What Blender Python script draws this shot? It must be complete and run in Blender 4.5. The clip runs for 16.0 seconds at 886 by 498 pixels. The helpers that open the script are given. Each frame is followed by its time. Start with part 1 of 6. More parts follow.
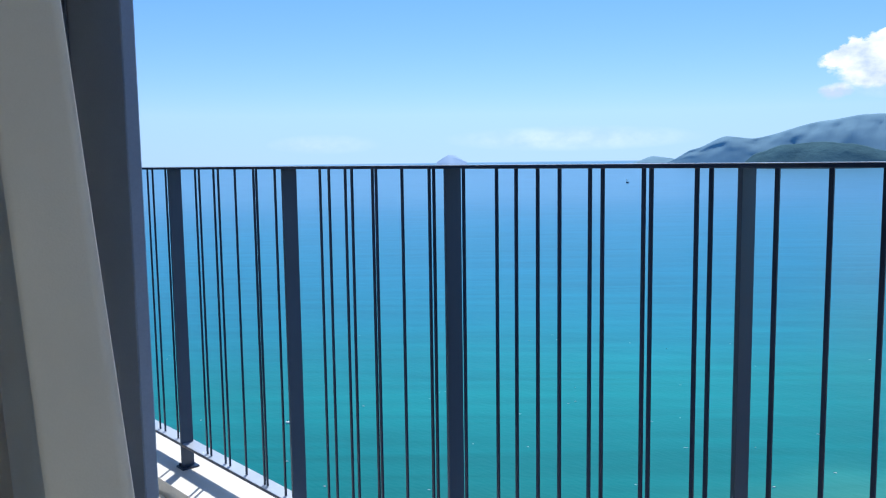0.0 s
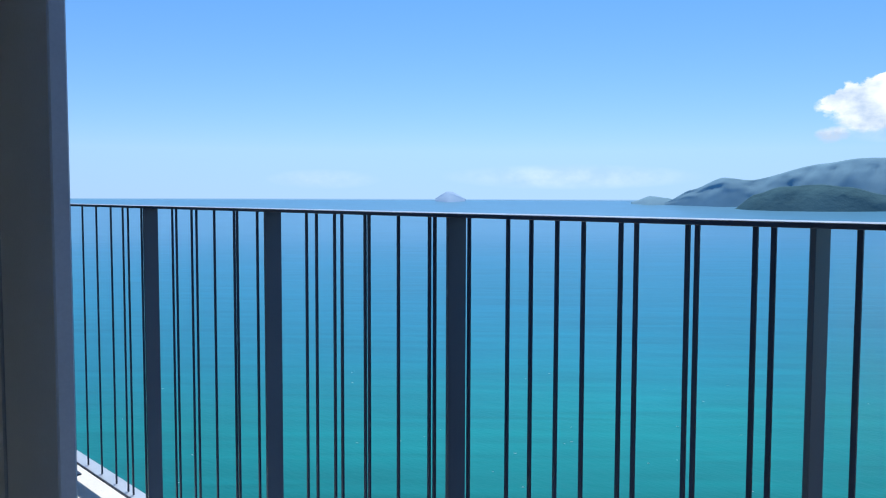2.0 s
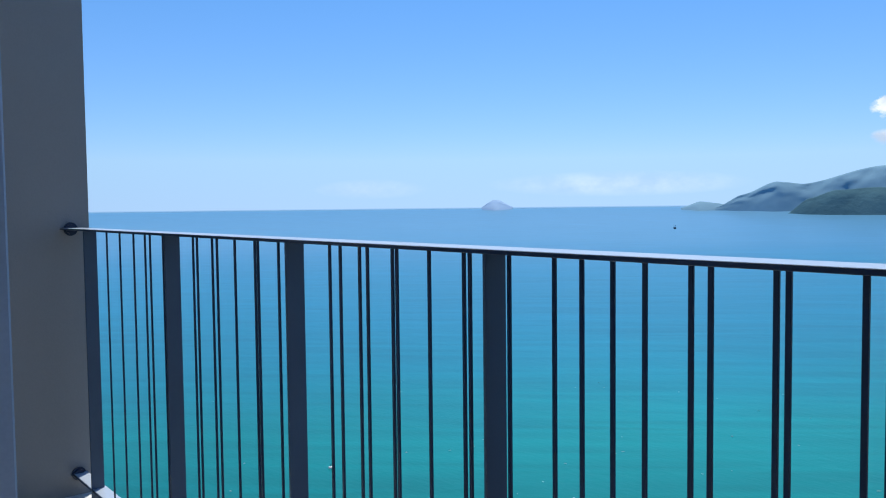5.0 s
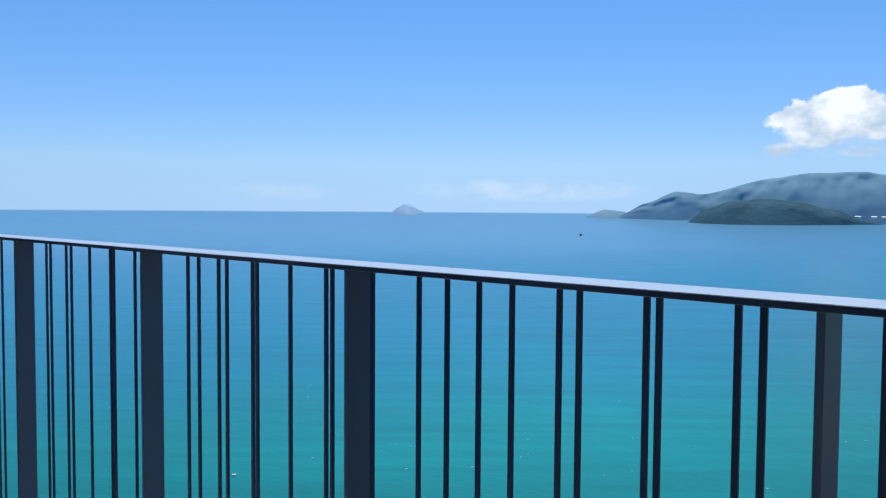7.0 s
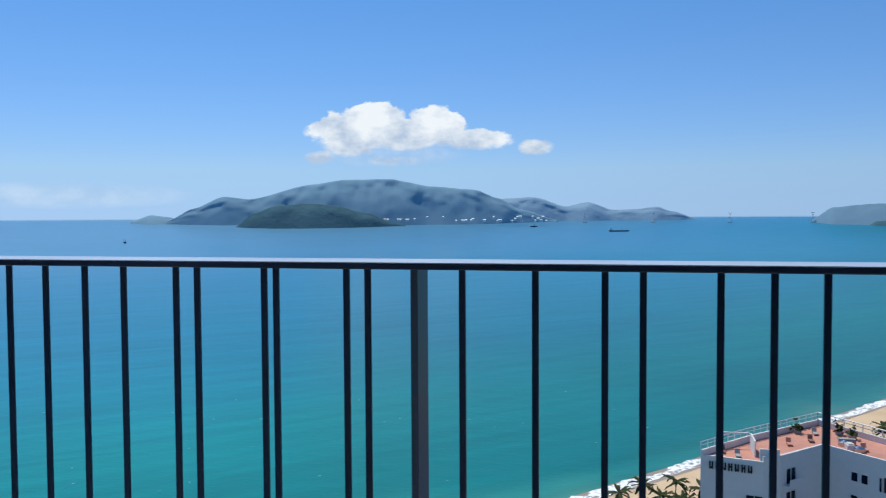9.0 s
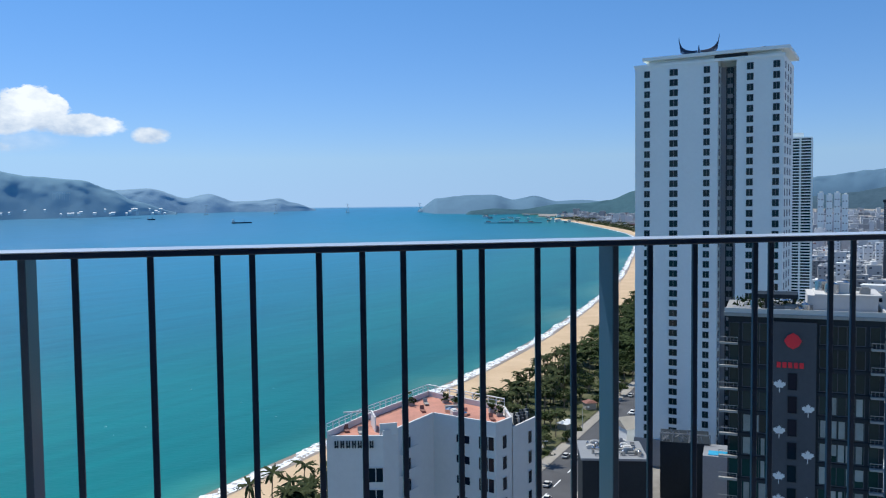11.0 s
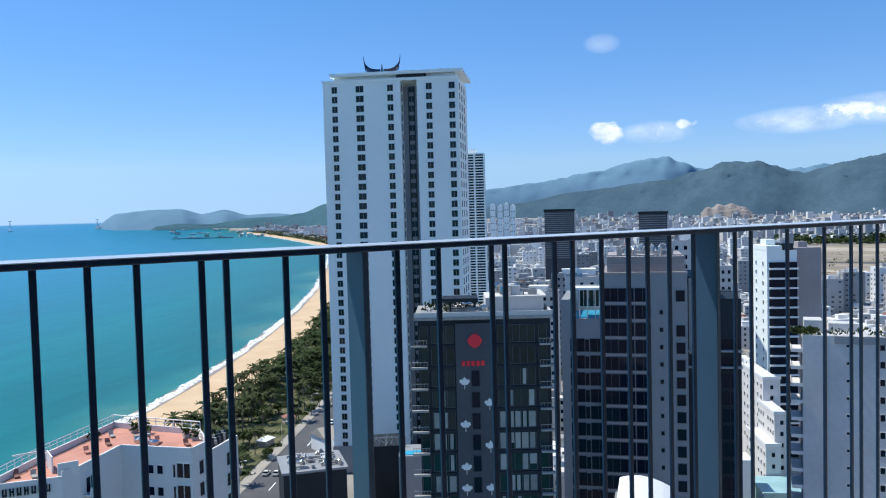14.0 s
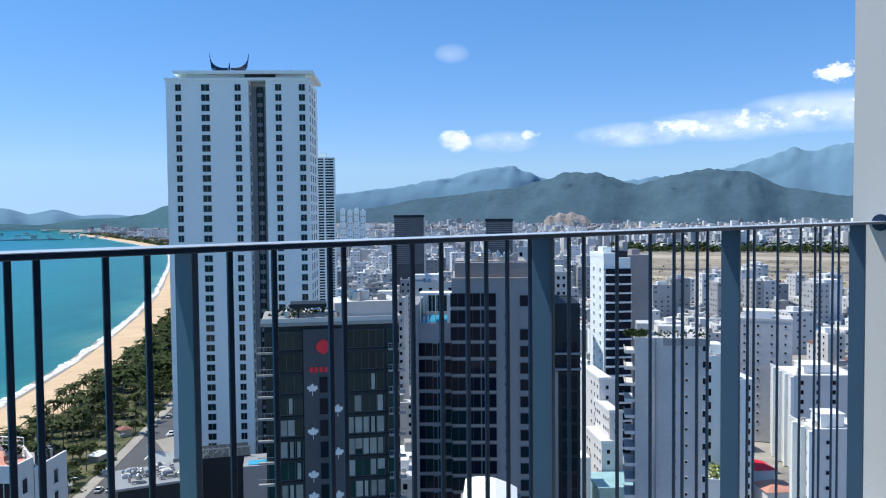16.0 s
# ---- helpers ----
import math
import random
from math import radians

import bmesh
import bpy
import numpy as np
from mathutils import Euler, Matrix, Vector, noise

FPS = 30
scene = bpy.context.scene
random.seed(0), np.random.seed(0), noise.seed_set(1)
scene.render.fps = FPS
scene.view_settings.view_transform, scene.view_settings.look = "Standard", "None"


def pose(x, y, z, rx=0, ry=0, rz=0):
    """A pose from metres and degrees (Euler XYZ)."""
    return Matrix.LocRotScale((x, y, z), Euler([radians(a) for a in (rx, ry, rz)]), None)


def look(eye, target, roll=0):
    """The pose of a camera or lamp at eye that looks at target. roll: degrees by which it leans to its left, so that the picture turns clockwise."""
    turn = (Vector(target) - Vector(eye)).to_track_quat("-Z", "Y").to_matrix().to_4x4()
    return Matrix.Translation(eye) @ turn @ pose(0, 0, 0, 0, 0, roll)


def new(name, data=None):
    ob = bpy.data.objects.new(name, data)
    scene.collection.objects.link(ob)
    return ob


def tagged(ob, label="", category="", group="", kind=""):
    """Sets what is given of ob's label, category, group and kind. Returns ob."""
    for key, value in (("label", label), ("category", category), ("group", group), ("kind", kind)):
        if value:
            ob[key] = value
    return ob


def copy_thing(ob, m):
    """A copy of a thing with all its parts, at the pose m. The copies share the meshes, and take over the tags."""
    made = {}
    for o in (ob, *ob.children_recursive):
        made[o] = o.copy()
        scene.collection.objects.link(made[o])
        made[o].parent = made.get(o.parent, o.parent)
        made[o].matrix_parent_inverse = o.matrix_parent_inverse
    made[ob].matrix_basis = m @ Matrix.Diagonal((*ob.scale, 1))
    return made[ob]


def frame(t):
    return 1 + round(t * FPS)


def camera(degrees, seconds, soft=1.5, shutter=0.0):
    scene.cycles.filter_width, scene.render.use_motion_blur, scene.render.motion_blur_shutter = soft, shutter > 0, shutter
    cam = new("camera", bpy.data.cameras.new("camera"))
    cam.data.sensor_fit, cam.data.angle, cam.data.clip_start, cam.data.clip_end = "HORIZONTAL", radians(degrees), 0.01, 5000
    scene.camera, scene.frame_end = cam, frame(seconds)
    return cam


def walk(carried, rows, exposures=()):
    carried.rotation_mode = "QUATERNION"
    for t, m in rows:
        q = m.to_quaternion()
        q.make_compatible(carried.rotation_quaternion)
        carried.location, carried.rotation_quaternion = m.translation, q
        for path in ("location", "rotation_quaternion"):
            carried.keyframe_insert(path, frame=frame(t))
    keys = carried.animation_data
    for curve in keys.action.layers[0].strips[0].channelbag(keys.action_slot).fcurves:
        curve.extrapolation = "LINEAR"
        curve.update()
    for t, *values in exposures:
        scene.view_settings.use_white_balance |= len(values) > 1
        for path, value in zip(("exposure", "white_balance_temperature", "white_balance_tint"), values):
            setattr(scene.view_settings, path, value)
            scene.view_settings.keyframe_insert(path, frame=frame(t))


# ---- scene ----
cam = camera(56.5, 16.0, soft=1.1, shutter=0.12)
PATH = [
    (0.0, pose(0.905, -1.779, 1.182, 83.88, 0.77, 47.34)),
    (0.5, pose(0.821, -1.689, 1.189, 84.64, -0.07, 46.80)),
    (1.0, pose(0.750, -1.619, 1.201, 85.49, -0.76, 46.77)),
    (1.5, pose(0.694, -1.571, 1.203, 86.13, -0.48, 46.98)),
    (2.0, pose(0.637, -1.548, 1.211, 86.39, -0.19, 47.25)),
    (2.5, pose(0.584, -1.535, 1.216, 86.63, 0.45, 47.41)),
    (3.0, pose(0.542, -1.526, 1.219, 87.02, 1.36, 47.60)),
    (3.5, pose(0.523, -1.513, 1.226, 87.26, 2.17, 47.79)),
    (6.0, pose(0.402, -1.179, 1.289, 86.83, -0.44, 51.74)),
    (6.5, pose(0.404, -1.143, 1.291, 86.86, -0.86, 49.65)),
    (7.0, pose(0.385, -1.141, 1.284, 87.28, -0.40, 44.29)),
    (7.5, pose(0.348, -1.166, 1.274, 87.55, -0.13, 37.83)),
    (8.0, pose(0.320, -1.199, 1.262, 87.75, 0.31, 29.60)),
    (8.5, pose(0.324, -1.234, 1.252, 87.78, 0.31, 21.96)),
    (9.0, pose(0.345, -1.286, 1.241, 87.67, 0.30, 13.67)),
    (9.5, pose(0.357, -1.354, 1.234, 87.57, 0.19, 6.62)),
    (10.0, pose(0.367, -1.413, 1.234, 87.20, 0.47, -0.95)),
    (12.5, pose(0.371, -1.440, 1.240, 87.07, 1.09, -23.20)),
    (13.0, pose(0.344, -1.397, 1.237, 87.32, 1.58, -27.08)),
    (13.5, pose(0.320, -1.364, 1.231, 87.38, 1.70, -30.11)),
    (14.0, pose(0.302, -1.343, 1.225, 87.38, 1.49, -33.23)),
    (14.5, pose(0.299, -1.340, 1.224, 87.33, 1.23, -35.88)),
    (15.0, pose(0.308, -1.337, 1.221, 87.35, 1.11, -38.73)),
    (15.5, pose(0.317, -1.340, 1.220, 87.41, 0.83, -41.12)),
    (16.0, pose(0.331, -1.340, 1.219, 87.56, 0.54, -43.61)),
]
walk(cam, PATH, exposures=[(0.0, 0.30, 6350, 9), (2.0, 0.2, 6400, 6), (3.5, 0.17, 6450, 6), (6.0, 0.10, 6450, 6), (7.5, 0.0, 6450, 6), (9.0, -0.11, 6450, 6), (10.0, -0.08, 6450, 6), (12.5, 0.2, 6440, 6), (16.0, 0.34, 6450, 6)])

# ---- daylight ----
SUN = Vector((-0.82, 1.0, 2.3)).normalized()
SEA = -88.0      # sea level below the balcony
EYE = Vector((0.4, -1.2, 1.2))
world = bpy.data.worlds.new("sky")
scene.world = world
world.use_nodes = True


def sky_nodes():
    nt = world.node_tree
    nt.nodes.clear()
    N, L = nt.nodes.new, nt.links.new
    out, bg, sky = N("ShaderNodeOutputWorld"), N("ShaderNodeBackground"), N("ShaderNodeTexSky")
    sky.sky_type, sky.sun_disc = "NISHITA", False
    sky.sun_elevation, sky.sun_rotation = math.asin(SUN.z), math.atan2(SUN.x, SUN.y)
    sky.altitude, sky.air_density, sky.dust_density, sky.ozone_density = 60, 1.0, 0.1, 5.0
    bg.inputs["Strength"].default_value = 0.1
    co = N("ShaderNodeTexCoord")
    # clouds: soft ellipses on the sky dome, broken up by noise
    sep = N("ShaderNodeSeparateXYZ")
    L(co.outputs["Generated"], sep.inputs[0])
    # low haze: the sky keeps its colour down to the horizon
    high = N("ShaderNodeMath")
    high.operation = "MAXIMUM"
    L(sep.outputs[2], high.inputs[0])
    high.inputs[1].default_value = 0.055
    lift = N("ShaderNodeCombineXYZ")
    for k, o in enumerate((sep.outputs[0], sep.outputs[1], high.outputs[0])):
        L(o, lift.inputs[k])
    L(lift.outputs[0], sky.inputs["Vector"])

    def op(kind, a, b=None, clamp=False):
        n = N("ShaderNodeMath")
        n.operation, n.use_clamp = kind, clamp
        for i, v in enumerate((a, b)):
            if v is None:
                continue
            if isinstance(v, (int, float)):
                n.inputs[i].default_value = v
            else:
                L(v, n.inputs[i])
        return n.outputs[0]
    azim = op("ARCTAN2", sep.outputs[0], sep.outputs[1])
    elev = op("ARCSINE", sep.outputs[2])
    comb = N("ShaderNodeCombineXYZ")
    L(azim, comb.inputs[0])
    L(op("MULTIPLY", elev, 1.5), comb.inputs[1])

    def noise_tex(scale, detail, rough):
        n = N("ShaderNodeTexNoise")
        n.inputs["Scale"].default_value, n.inputs["Detail"].default_value, n.inputs["Roughness"].default_value = scale, detail, rough
        L(comb.outputs[0], n.inputs["Vector"])
        return n.outputs["Fac"]
    puff, wisp = noise_tex(30, 9, 0.62), noise_tex(13, 6, 0.6)

    def blob(az, el, wa, we, gain):
        dx = op("DIVIDE", op("SUBTRACT", azim, radians(az - 0.84 - 0.0075 * az)), radians(wa))
        dy = op("DIVIDE", op("SUBTRACT", elev, radians(el)), radians(we))
        r2 = op("ADD", op("MULTIPLY", dx, dx), op("MULTIPLY", dy, dy))
        return op("MULTIPLY", op("SUBTRACT", 1.0, r2, True), gain)
    dense = None
    for b in ((-19.4, 5.6, 3.4, 2.0, 1.0), (-17.6, 6.6, 2.4, 1.5, 1.1), (-15.8, 5.5, 5.2, 1.3, 1.25), (-13.2, 6.2, 2.5, 1.75, 1.0), (-10.6, 5.2, 3.3, 0.95, 1.0),
              (-6.4, 4.7, 1.5, 0.75, 0.95), (-21.4, 4.0, 1.4, 0.75, 0.85), (-16.2, 3.8, 3.2, 0.6, 0.62),
              (45.7, 5.0, 1.5, 1.1, 0.72), (48.8, 4.9, 1.9, 0.7, 0.48), (51.0, 5.3, 1.1, 0.55, 0.55),
              (56.5, 5.2, 3.2, 1.0, 0.45), (61.0, 5.4, 5.2, 1.0, 0.42), (66.5, 5.8, 6.0, 1.3, 0.44), (70.8, 8.6, 2.2, 1.1, 0.48), (75.0, 6.5, 6.0, 1.6, 0.6)):
        v = blob(*b)
        dense = v if dense is None else op("MAXIMUM", dense, v)
    thin = None
    for b in ((-38.0, 1.4, 9.0, 0.9, 0.35), (-55.0, 1.2, 4.0, 0.7, 0.25), (45.5, 10.9, 1.3, 0.7, 0.3), (-16.5, 4.2, 5.5, 0.9, 0.5), (49.0, 4.9, 2.6, 0.8, 0.5),
              (58.0, 5.2, 4.2, 0.9, 0.62), (64.0, 5.6, 6.0, 1.1, 0.7), (70.0, 6.2, 6.0, 1.4, 0.75)):
        v = blob(*b)
        thin = v if thin is None else op("MAXIMUM", thin, v)
    crisp = op("ADD", 2.3, op("MULTIPLY", op("DIVIDE", op("SUBTRACT", elev, 0.085), 0.03, True), 5.0))
    body = op("MULTIPLY", op("SUBTRACT", op("ADD", dense, op("MULTIPLY", puff, 1.7)), 1.16), crisp, True)
    body = op("MULTIPLY", body, op("MULTIPLY", dense, 3.0, True))
    veil = op("MULTIPLY", thin, op("MULTIPLY", wisp, 1.3))
    cover = op("MAXIMUM", op("MULTIPLY", body, 0.93), veil, True)
    # lit tops, greyer hearts and undersides
    ramp = N("ShaderNodeMixRGB")
    ramp.inputs[1].default_value, ramp.inputs[2].default_value = (5.2, 6.2, 8.0, 1), (10.0, 10.2, 10.6, 1)
    L(op("MULTIPLY", op("SUBTRACT", op("ADD", noise_tex(26, 6, 0.55), op("MULTIPLY", op("ADD", op("ABSOLUTE", op("SUBTRACT", elev, 0.062)), 0.062), 3.5)), 0.68), 3.4, True), ramp.inputs[0])
    mix = N("ShaderNodeMixRGB")
    L(cover, mix.inputs[0])
    tint, tone = N("ShaderNodeMixRGB"), N("ShaderNodeMixRGB")
    tone.inputs[1].default_value, tone.inputs[2].default_value = (0.72, 0.82, 1.18, 1), (0.55, 0.97, 1.26, 1)
    L(op("MULTIPLY", op("ABSOLUTE", elev), 2.6, True), tone.inputs[0])
    tint.blend_type = "MULTIPLY"
    tint.inputs[0].default_value = 1.0
    L(sky.outputs[0], tint.inputs[1])
    L(tone.outputs[0], tint.inputs[2])
    L(tint.outputs[0], mix.inputs[1])
    L(ramp.outputs[0], mix.inputs[2])
    # sea haze below the horizon
    low = N("ShaderNodeMixRGB")
    L(op("MULTIPLY", op("SUBTRACT", -0.002, elev), 400.0, True), low.inputs[0])
    L(mix.outputs[0], low.inputs[1])
    low.inputs[2].default_value = (1.6, 3.2, 5.6, 1)
    L(low.outputs[0], bg.inputs[0])
    L(bg.outputs[0], out.inputs[0])


sky_nodes()
sun_data = bpy.data.lights.new("sun", "SUN")
sun_data.energy, sun_data.angle, sun_data.color = 4.0, radians(0.53), (1.0, 0.95, 0.87)
sun_lamp = new("sun", sun_data)
sun_lamp.matrix_world = look(SUN * 300, (0, 0, 0))


# ---- materials ----
def material(name, color, rough=0.6, metal=0.0, vary=0.12, scale=4.0, fine=60.0, bump=0.1, spec=0.5, island=0.0, random_tint=0.0, second=None):
    m = bpy.data.materials.new(name)
    m.use_nodes = True
    nt = m.node_tree
    N, L = nt.nodes.new, nt.links.new
    b = nt.nodes["Principled BSDF"]
    b.inputs["Roughness"].default_value, b.inputs["Metallic"].default_value = rough, metal
    b.inputs["Specular IOR Level"].default_value = spec
    geo = N("ShaderNodeNewGeometry")
    n1, n2 = N("ShaderNodeTexNoise"), N("ShaderNodeTexNoise")
    for n, sc in ((n1, scale), (n2, fine)):
        n.inputs["Scale"].default_value, n.inputs["Detail"].default_value = sc, 5
        L(geo.outputs["Position"], n.inputs["Vector"])
    add = N("ShaderNodeMath")
    add.operation = "MULTIPLY_ADD"
    L(n2.outputs["Fac"], add.inputs[0])
    add.inputs[1].default_value = 0.5
    L(n1.outputs["Fac"], add.inputs[2])
    fac = add.outputs[0]
    if island or random_tint:
        rnd = N("ShaderNodeObjectInfo").outputs["Random"] if random_tint else geo.outputs["Random Per Island"]
        more = N("ShaderNodeMath")
        more.operation = "MULTIPLY_ADD"
        L(rnd, more.inputs[0])
        more.inputs[1].default_value = island or random_tint
        L(fac, more.inputs[2])
        fac = more.outputs[0]
    ramp = N("ShaderNodeMapRange")
    L(fac, ramp.inputs[0])
    ramp.inputs[1].default_value, ramp.inputs[2].default_value = 0.45, 1.05 + (island or random_tint)
    mix = N("ShaderNodeMixRGB")
    lo = [c * (1 - vary) for c in color]
    hi = second or [min(1, c * (1 + vary)) for c in color]
    mix.inputs[1].default_value, mix.inputs[2].default_value = (*lo, 1), (*hi, 1)
    L(ramp.outputs[0], mix.inputs[0])
    L(mix.outputs[0], b.inputs["Base Color"])
    if bump:
        bp = N("ShaderNodeBump")
        bp.inputs["Strength"].default_value, bp.inputs["Distance"].default_value = bump, 0.5 / fine
        L(n2.outputs["Fac"], bp.inputs["Height"])
        L(bp.outputs[0], b.inputs["Normal"])
    return m


def let_light_through(m, amount, color):
    nt = m.node_tree
    b, out = nt.nodes["Principled BSDF"], nt.nodes["Material Output"]
    tr, mx = nt.nodes.new("ShaderNodeBsdfTranslucent"), nt.nodes.new("ShaderNodeMixShader")
    tr.inputs[0].default_value = (*color, 1)
    mx.inputs[0].default_value = amount
    nt.links.new(b.outputs[0], mx.inputs[1])
    nt.links.new(tr.outputs[0], mx.inputs[2])
    nt.links.new(mx.outputs[0], out.inputs[0])


# posts share the balusters' paint; their sunlit tone is in the base colour
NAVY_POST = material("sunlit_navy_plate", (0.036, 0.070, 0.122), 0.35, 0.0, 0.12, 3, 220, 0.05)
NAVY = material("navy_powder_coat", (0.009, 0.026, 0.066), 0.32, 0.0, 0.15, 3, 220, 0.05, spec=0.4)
NAVY_LIGHT = material("navy_aluminium", (0.20, 0.265, 0.38), 0.38, 0.0, 0.12, 3, 160, 0.04)
STEEL = material("stainless_steel", (0.5, 0.5, 0.5), 0.25, 1.0, 0.1)
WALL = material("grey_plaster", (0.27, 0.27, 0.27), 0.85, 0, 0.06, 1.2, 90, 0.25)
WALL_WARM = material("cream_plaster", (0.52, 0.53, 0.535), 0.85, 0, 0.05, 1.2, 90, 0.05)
WHITE = material("white_paint", (0.78, 0.78, 0.77), 0.7, 0, 0.05, 1.5, 60, 0.1)
TILE = material("pale_floor_tile", (0.62, 0.60, 0.56), 0.45, 0, 0.08, 3, 60, 0.1, random_tint=0.2)
GROUT = material("grey_grout", (0.30, 0.29, 0.28), 0.9, 0, 0.15)
KERB = material("white_kerb_stone", (0.72, 0.71, 0.68), 0.6, 0, 0.08, 3, 50, 0.2)
CURTAIN = material("grey_curtain_cloth", (0.78, 0.78, 0.75), 0.9, 0, 0.08, 5, 300, 0.3)
let_light_through(CURTAIN, 0.45, (0.72, 0.72, 0.68))
FLOOR_WOOD = material("pale_floor_boards", (0.45, 0.38, 0.30), 0.45, 0, 0.25, 3, 40, 0.1)
TOWER_WHITE = material("white_tower_render", (0.83, 0.88, 0.86), 0.75, 0, 0.05, 0.05, 1.0, 0.05)
HOTEL_WHITE = material("white_hotel_render", (0.68, 0.66, 0.64), 0.8, 0, 0.07, 0.08, 1.2, 0.05)
DARK_CLAD = material("dark_grey_cladding", (0.022, 0.030, 0.038), 0.6, 0, 0.2, 0.1, 1.5, 0.05, spec=0.2)
MID_CLAD = material("mid_grey_cladding", (0.275, 0.285, 0.30), 0.7, 0, 0.12, 0.1, 1.5, 0.05)
SLATE = material("slate_panel", (0.08, 0.086, 0.10), 0.6, 0, 0.15, 0.1, 1.5, 0.05, spec=0.25)
BROWN_CLAD = material("brown_grey_render", (0.35, 0.315, 0.31), 0.8, 0, 0.12, 0.1, 1.5, 0.05)
GREY_RENDER = material("streaked_grey_render", (0.53, 0.525, 0.525), 0.85, 0, 0.14, 0.12, 1.2, 0.05)
PALE_CLAD = material("pale_grey_render", (0.58, 0.565, 0.54), 0.8, 0, 0.1, 0.08, 1.2, 0.05)
GLASS = material("dark_window_glass", (0.005, 0.011, 0.024), 0.08, 0, 0.3, 0.2, 3, 0.0, spec=0.14, random_tint=0.6)
GLASS_GREEN = material("green_tinted_glass", (0.010, 0.032, 0.034), 0.06, 0, 0.5, 0.2, 3, 0.0, spec=0.25, random_tint=0.6)
DRAPE = material("pale_window_curtain", (0.31, 0.33, 0.31), 0.9, 0, 0.4, 0.5, 6, 0.1, random_tint=0.5)
TERRACOTTA = material("terracotta_roof_tile", (0.55, 0.25, 0.18), 0.8, 0, 0.2, 0.3, 3, 0.2)
RED = material("red_sign", (0.80, 0.02, 0.04), 0.5, 0, 0.05)
BLUE = material("blue_pool_water", (0.06, 0.42, 0.66), 0.15, 0, 0.15, 0.5, 3, 0.1)
CONCRETE = material("weathered_concrete", (0.34, 0.33, 0.31), 0.9, 0, 0.2, 0.1, 2, 0.3)
ASPHALT = material("grey_asphalt", (0.085, 0.085, 0.09), 0.9, 0, 0.2, 0.1, 3, 0.3)
SAND = material("golden_sand", (0.60, 0.42, 0.25), 0.95, 0, 0.12, 0.05, 1.0, 0.4, second=(0.68, 0.50, 0.32))
LAWN = material("green_lawn", (0.032, 0.07, 0.018), 0.95, 0, 0.35, 0.13, 1.2, 0.5, spec=0.1, second=(0.20, 0.18, 0.11))
PAVING = material("pale_paving", (0.34, 0.31, 0.27), 0.9, 0, 0.15, 0.1, 2, 0.2)
CITY_GROUND = material("city_ground", (0.24, 0.225, 0.205), 0.95, 0, 0.4, 0.02, 0.2, 0.2, second=(0.42, 0.39, 0.35))
FIELD = material("dry_airfield", (0.20, 0.175, 0.125), 0.95, 0, 0.4, 0.012, 0.07, 0.2, second=(0.44, 0.37, 0.27))
# hill and island colours below have distance haze mixed into the base
HILL = material("hazy_wooded_hillside", (0.062, 0.112, 0.15), 1.0, 0, 0.15, 0.006, 0.05, 0.2, spec=0.0, second=(0.09, 0.146, 0.186))
HILL_FAR = material("hazy_far_hillside", (0.15, 0.255, 0.345), 1.0, 0, 0.07, 0.004, 0.03, 0.0, spec=0.0)
ISLAND = material("hazy_island_woods", (0.225, 0.37, 0.465), 1.0, 0, 0.07, 0.004, 0.03, 0.0, spec=0.0)
HILL_SEA = material("hazy_wooded_islet", (0.078, 0.155, 0.185), 1.0, 0, 0.15, 0.006, 0.05, 0.3, spec=0.0)
TEAL_SHEET = material("pale_teal_sheeting", (0.30, 0.48, 0.50), 0.5, 0, 0.15, 0.3, 3, 0.1)
ISLE_NEAR = material("hazy_blue_hillside", (0.29, 0.43, 0.54), 1.0, 0, 0.08, 0.004, 0.03, 0.2, spec=0.0)
PALE_STEEL = material("pale_sheen_steel", (0.45, 0.51, 0.60), 0.3, 0.0, 0.14, 3, 120, 0.05)
ISLE = material("hazy_pale_isle", (0.38, 0.52, 0.70), 1.0, 0, 0.05, 0.004, 0.03, 0.1, spec=0.0)
QUARRY = material("bare_earth", (0.30, 0.265, 0.245), 1.0, 0, 0.25, 0.01, 0.08, 0.5, spec=0.0)
LEAF = material("broad_leaves", (0.018, 0.036, 0.012), 0.8, 0, 0.4, 0.3, 3, 0.0, spec=0.15, island=0.5, second=(0.075, 0.105, 0.03))
PALM = material("palm_fronds", (0.026, 0.045, 0.014), 0.75, 0, 0.3, 0.3, 3, 0.0, spec=0.15, island=0.5, second=(0.072, 0.085, 0.028))
BARK = material("grey_bark", (0.20, 0.16, 0.12), 0.9, 0, 0.25, 1, 8, 0.4)
ROOFS = material("mixed_house_walls", (0.30, 0.305, 0.32), 0.85, 0, 0.4, 0.02, 0.3, 0.0, island=2.5, second=(0.90, 0.89, 0.87))
RUST = material("rust_red_roof", (0.28, 0.13, 0.10), 0.85, 0, 0.3, 0.1, 1, 0.1, random_tint=0.5)


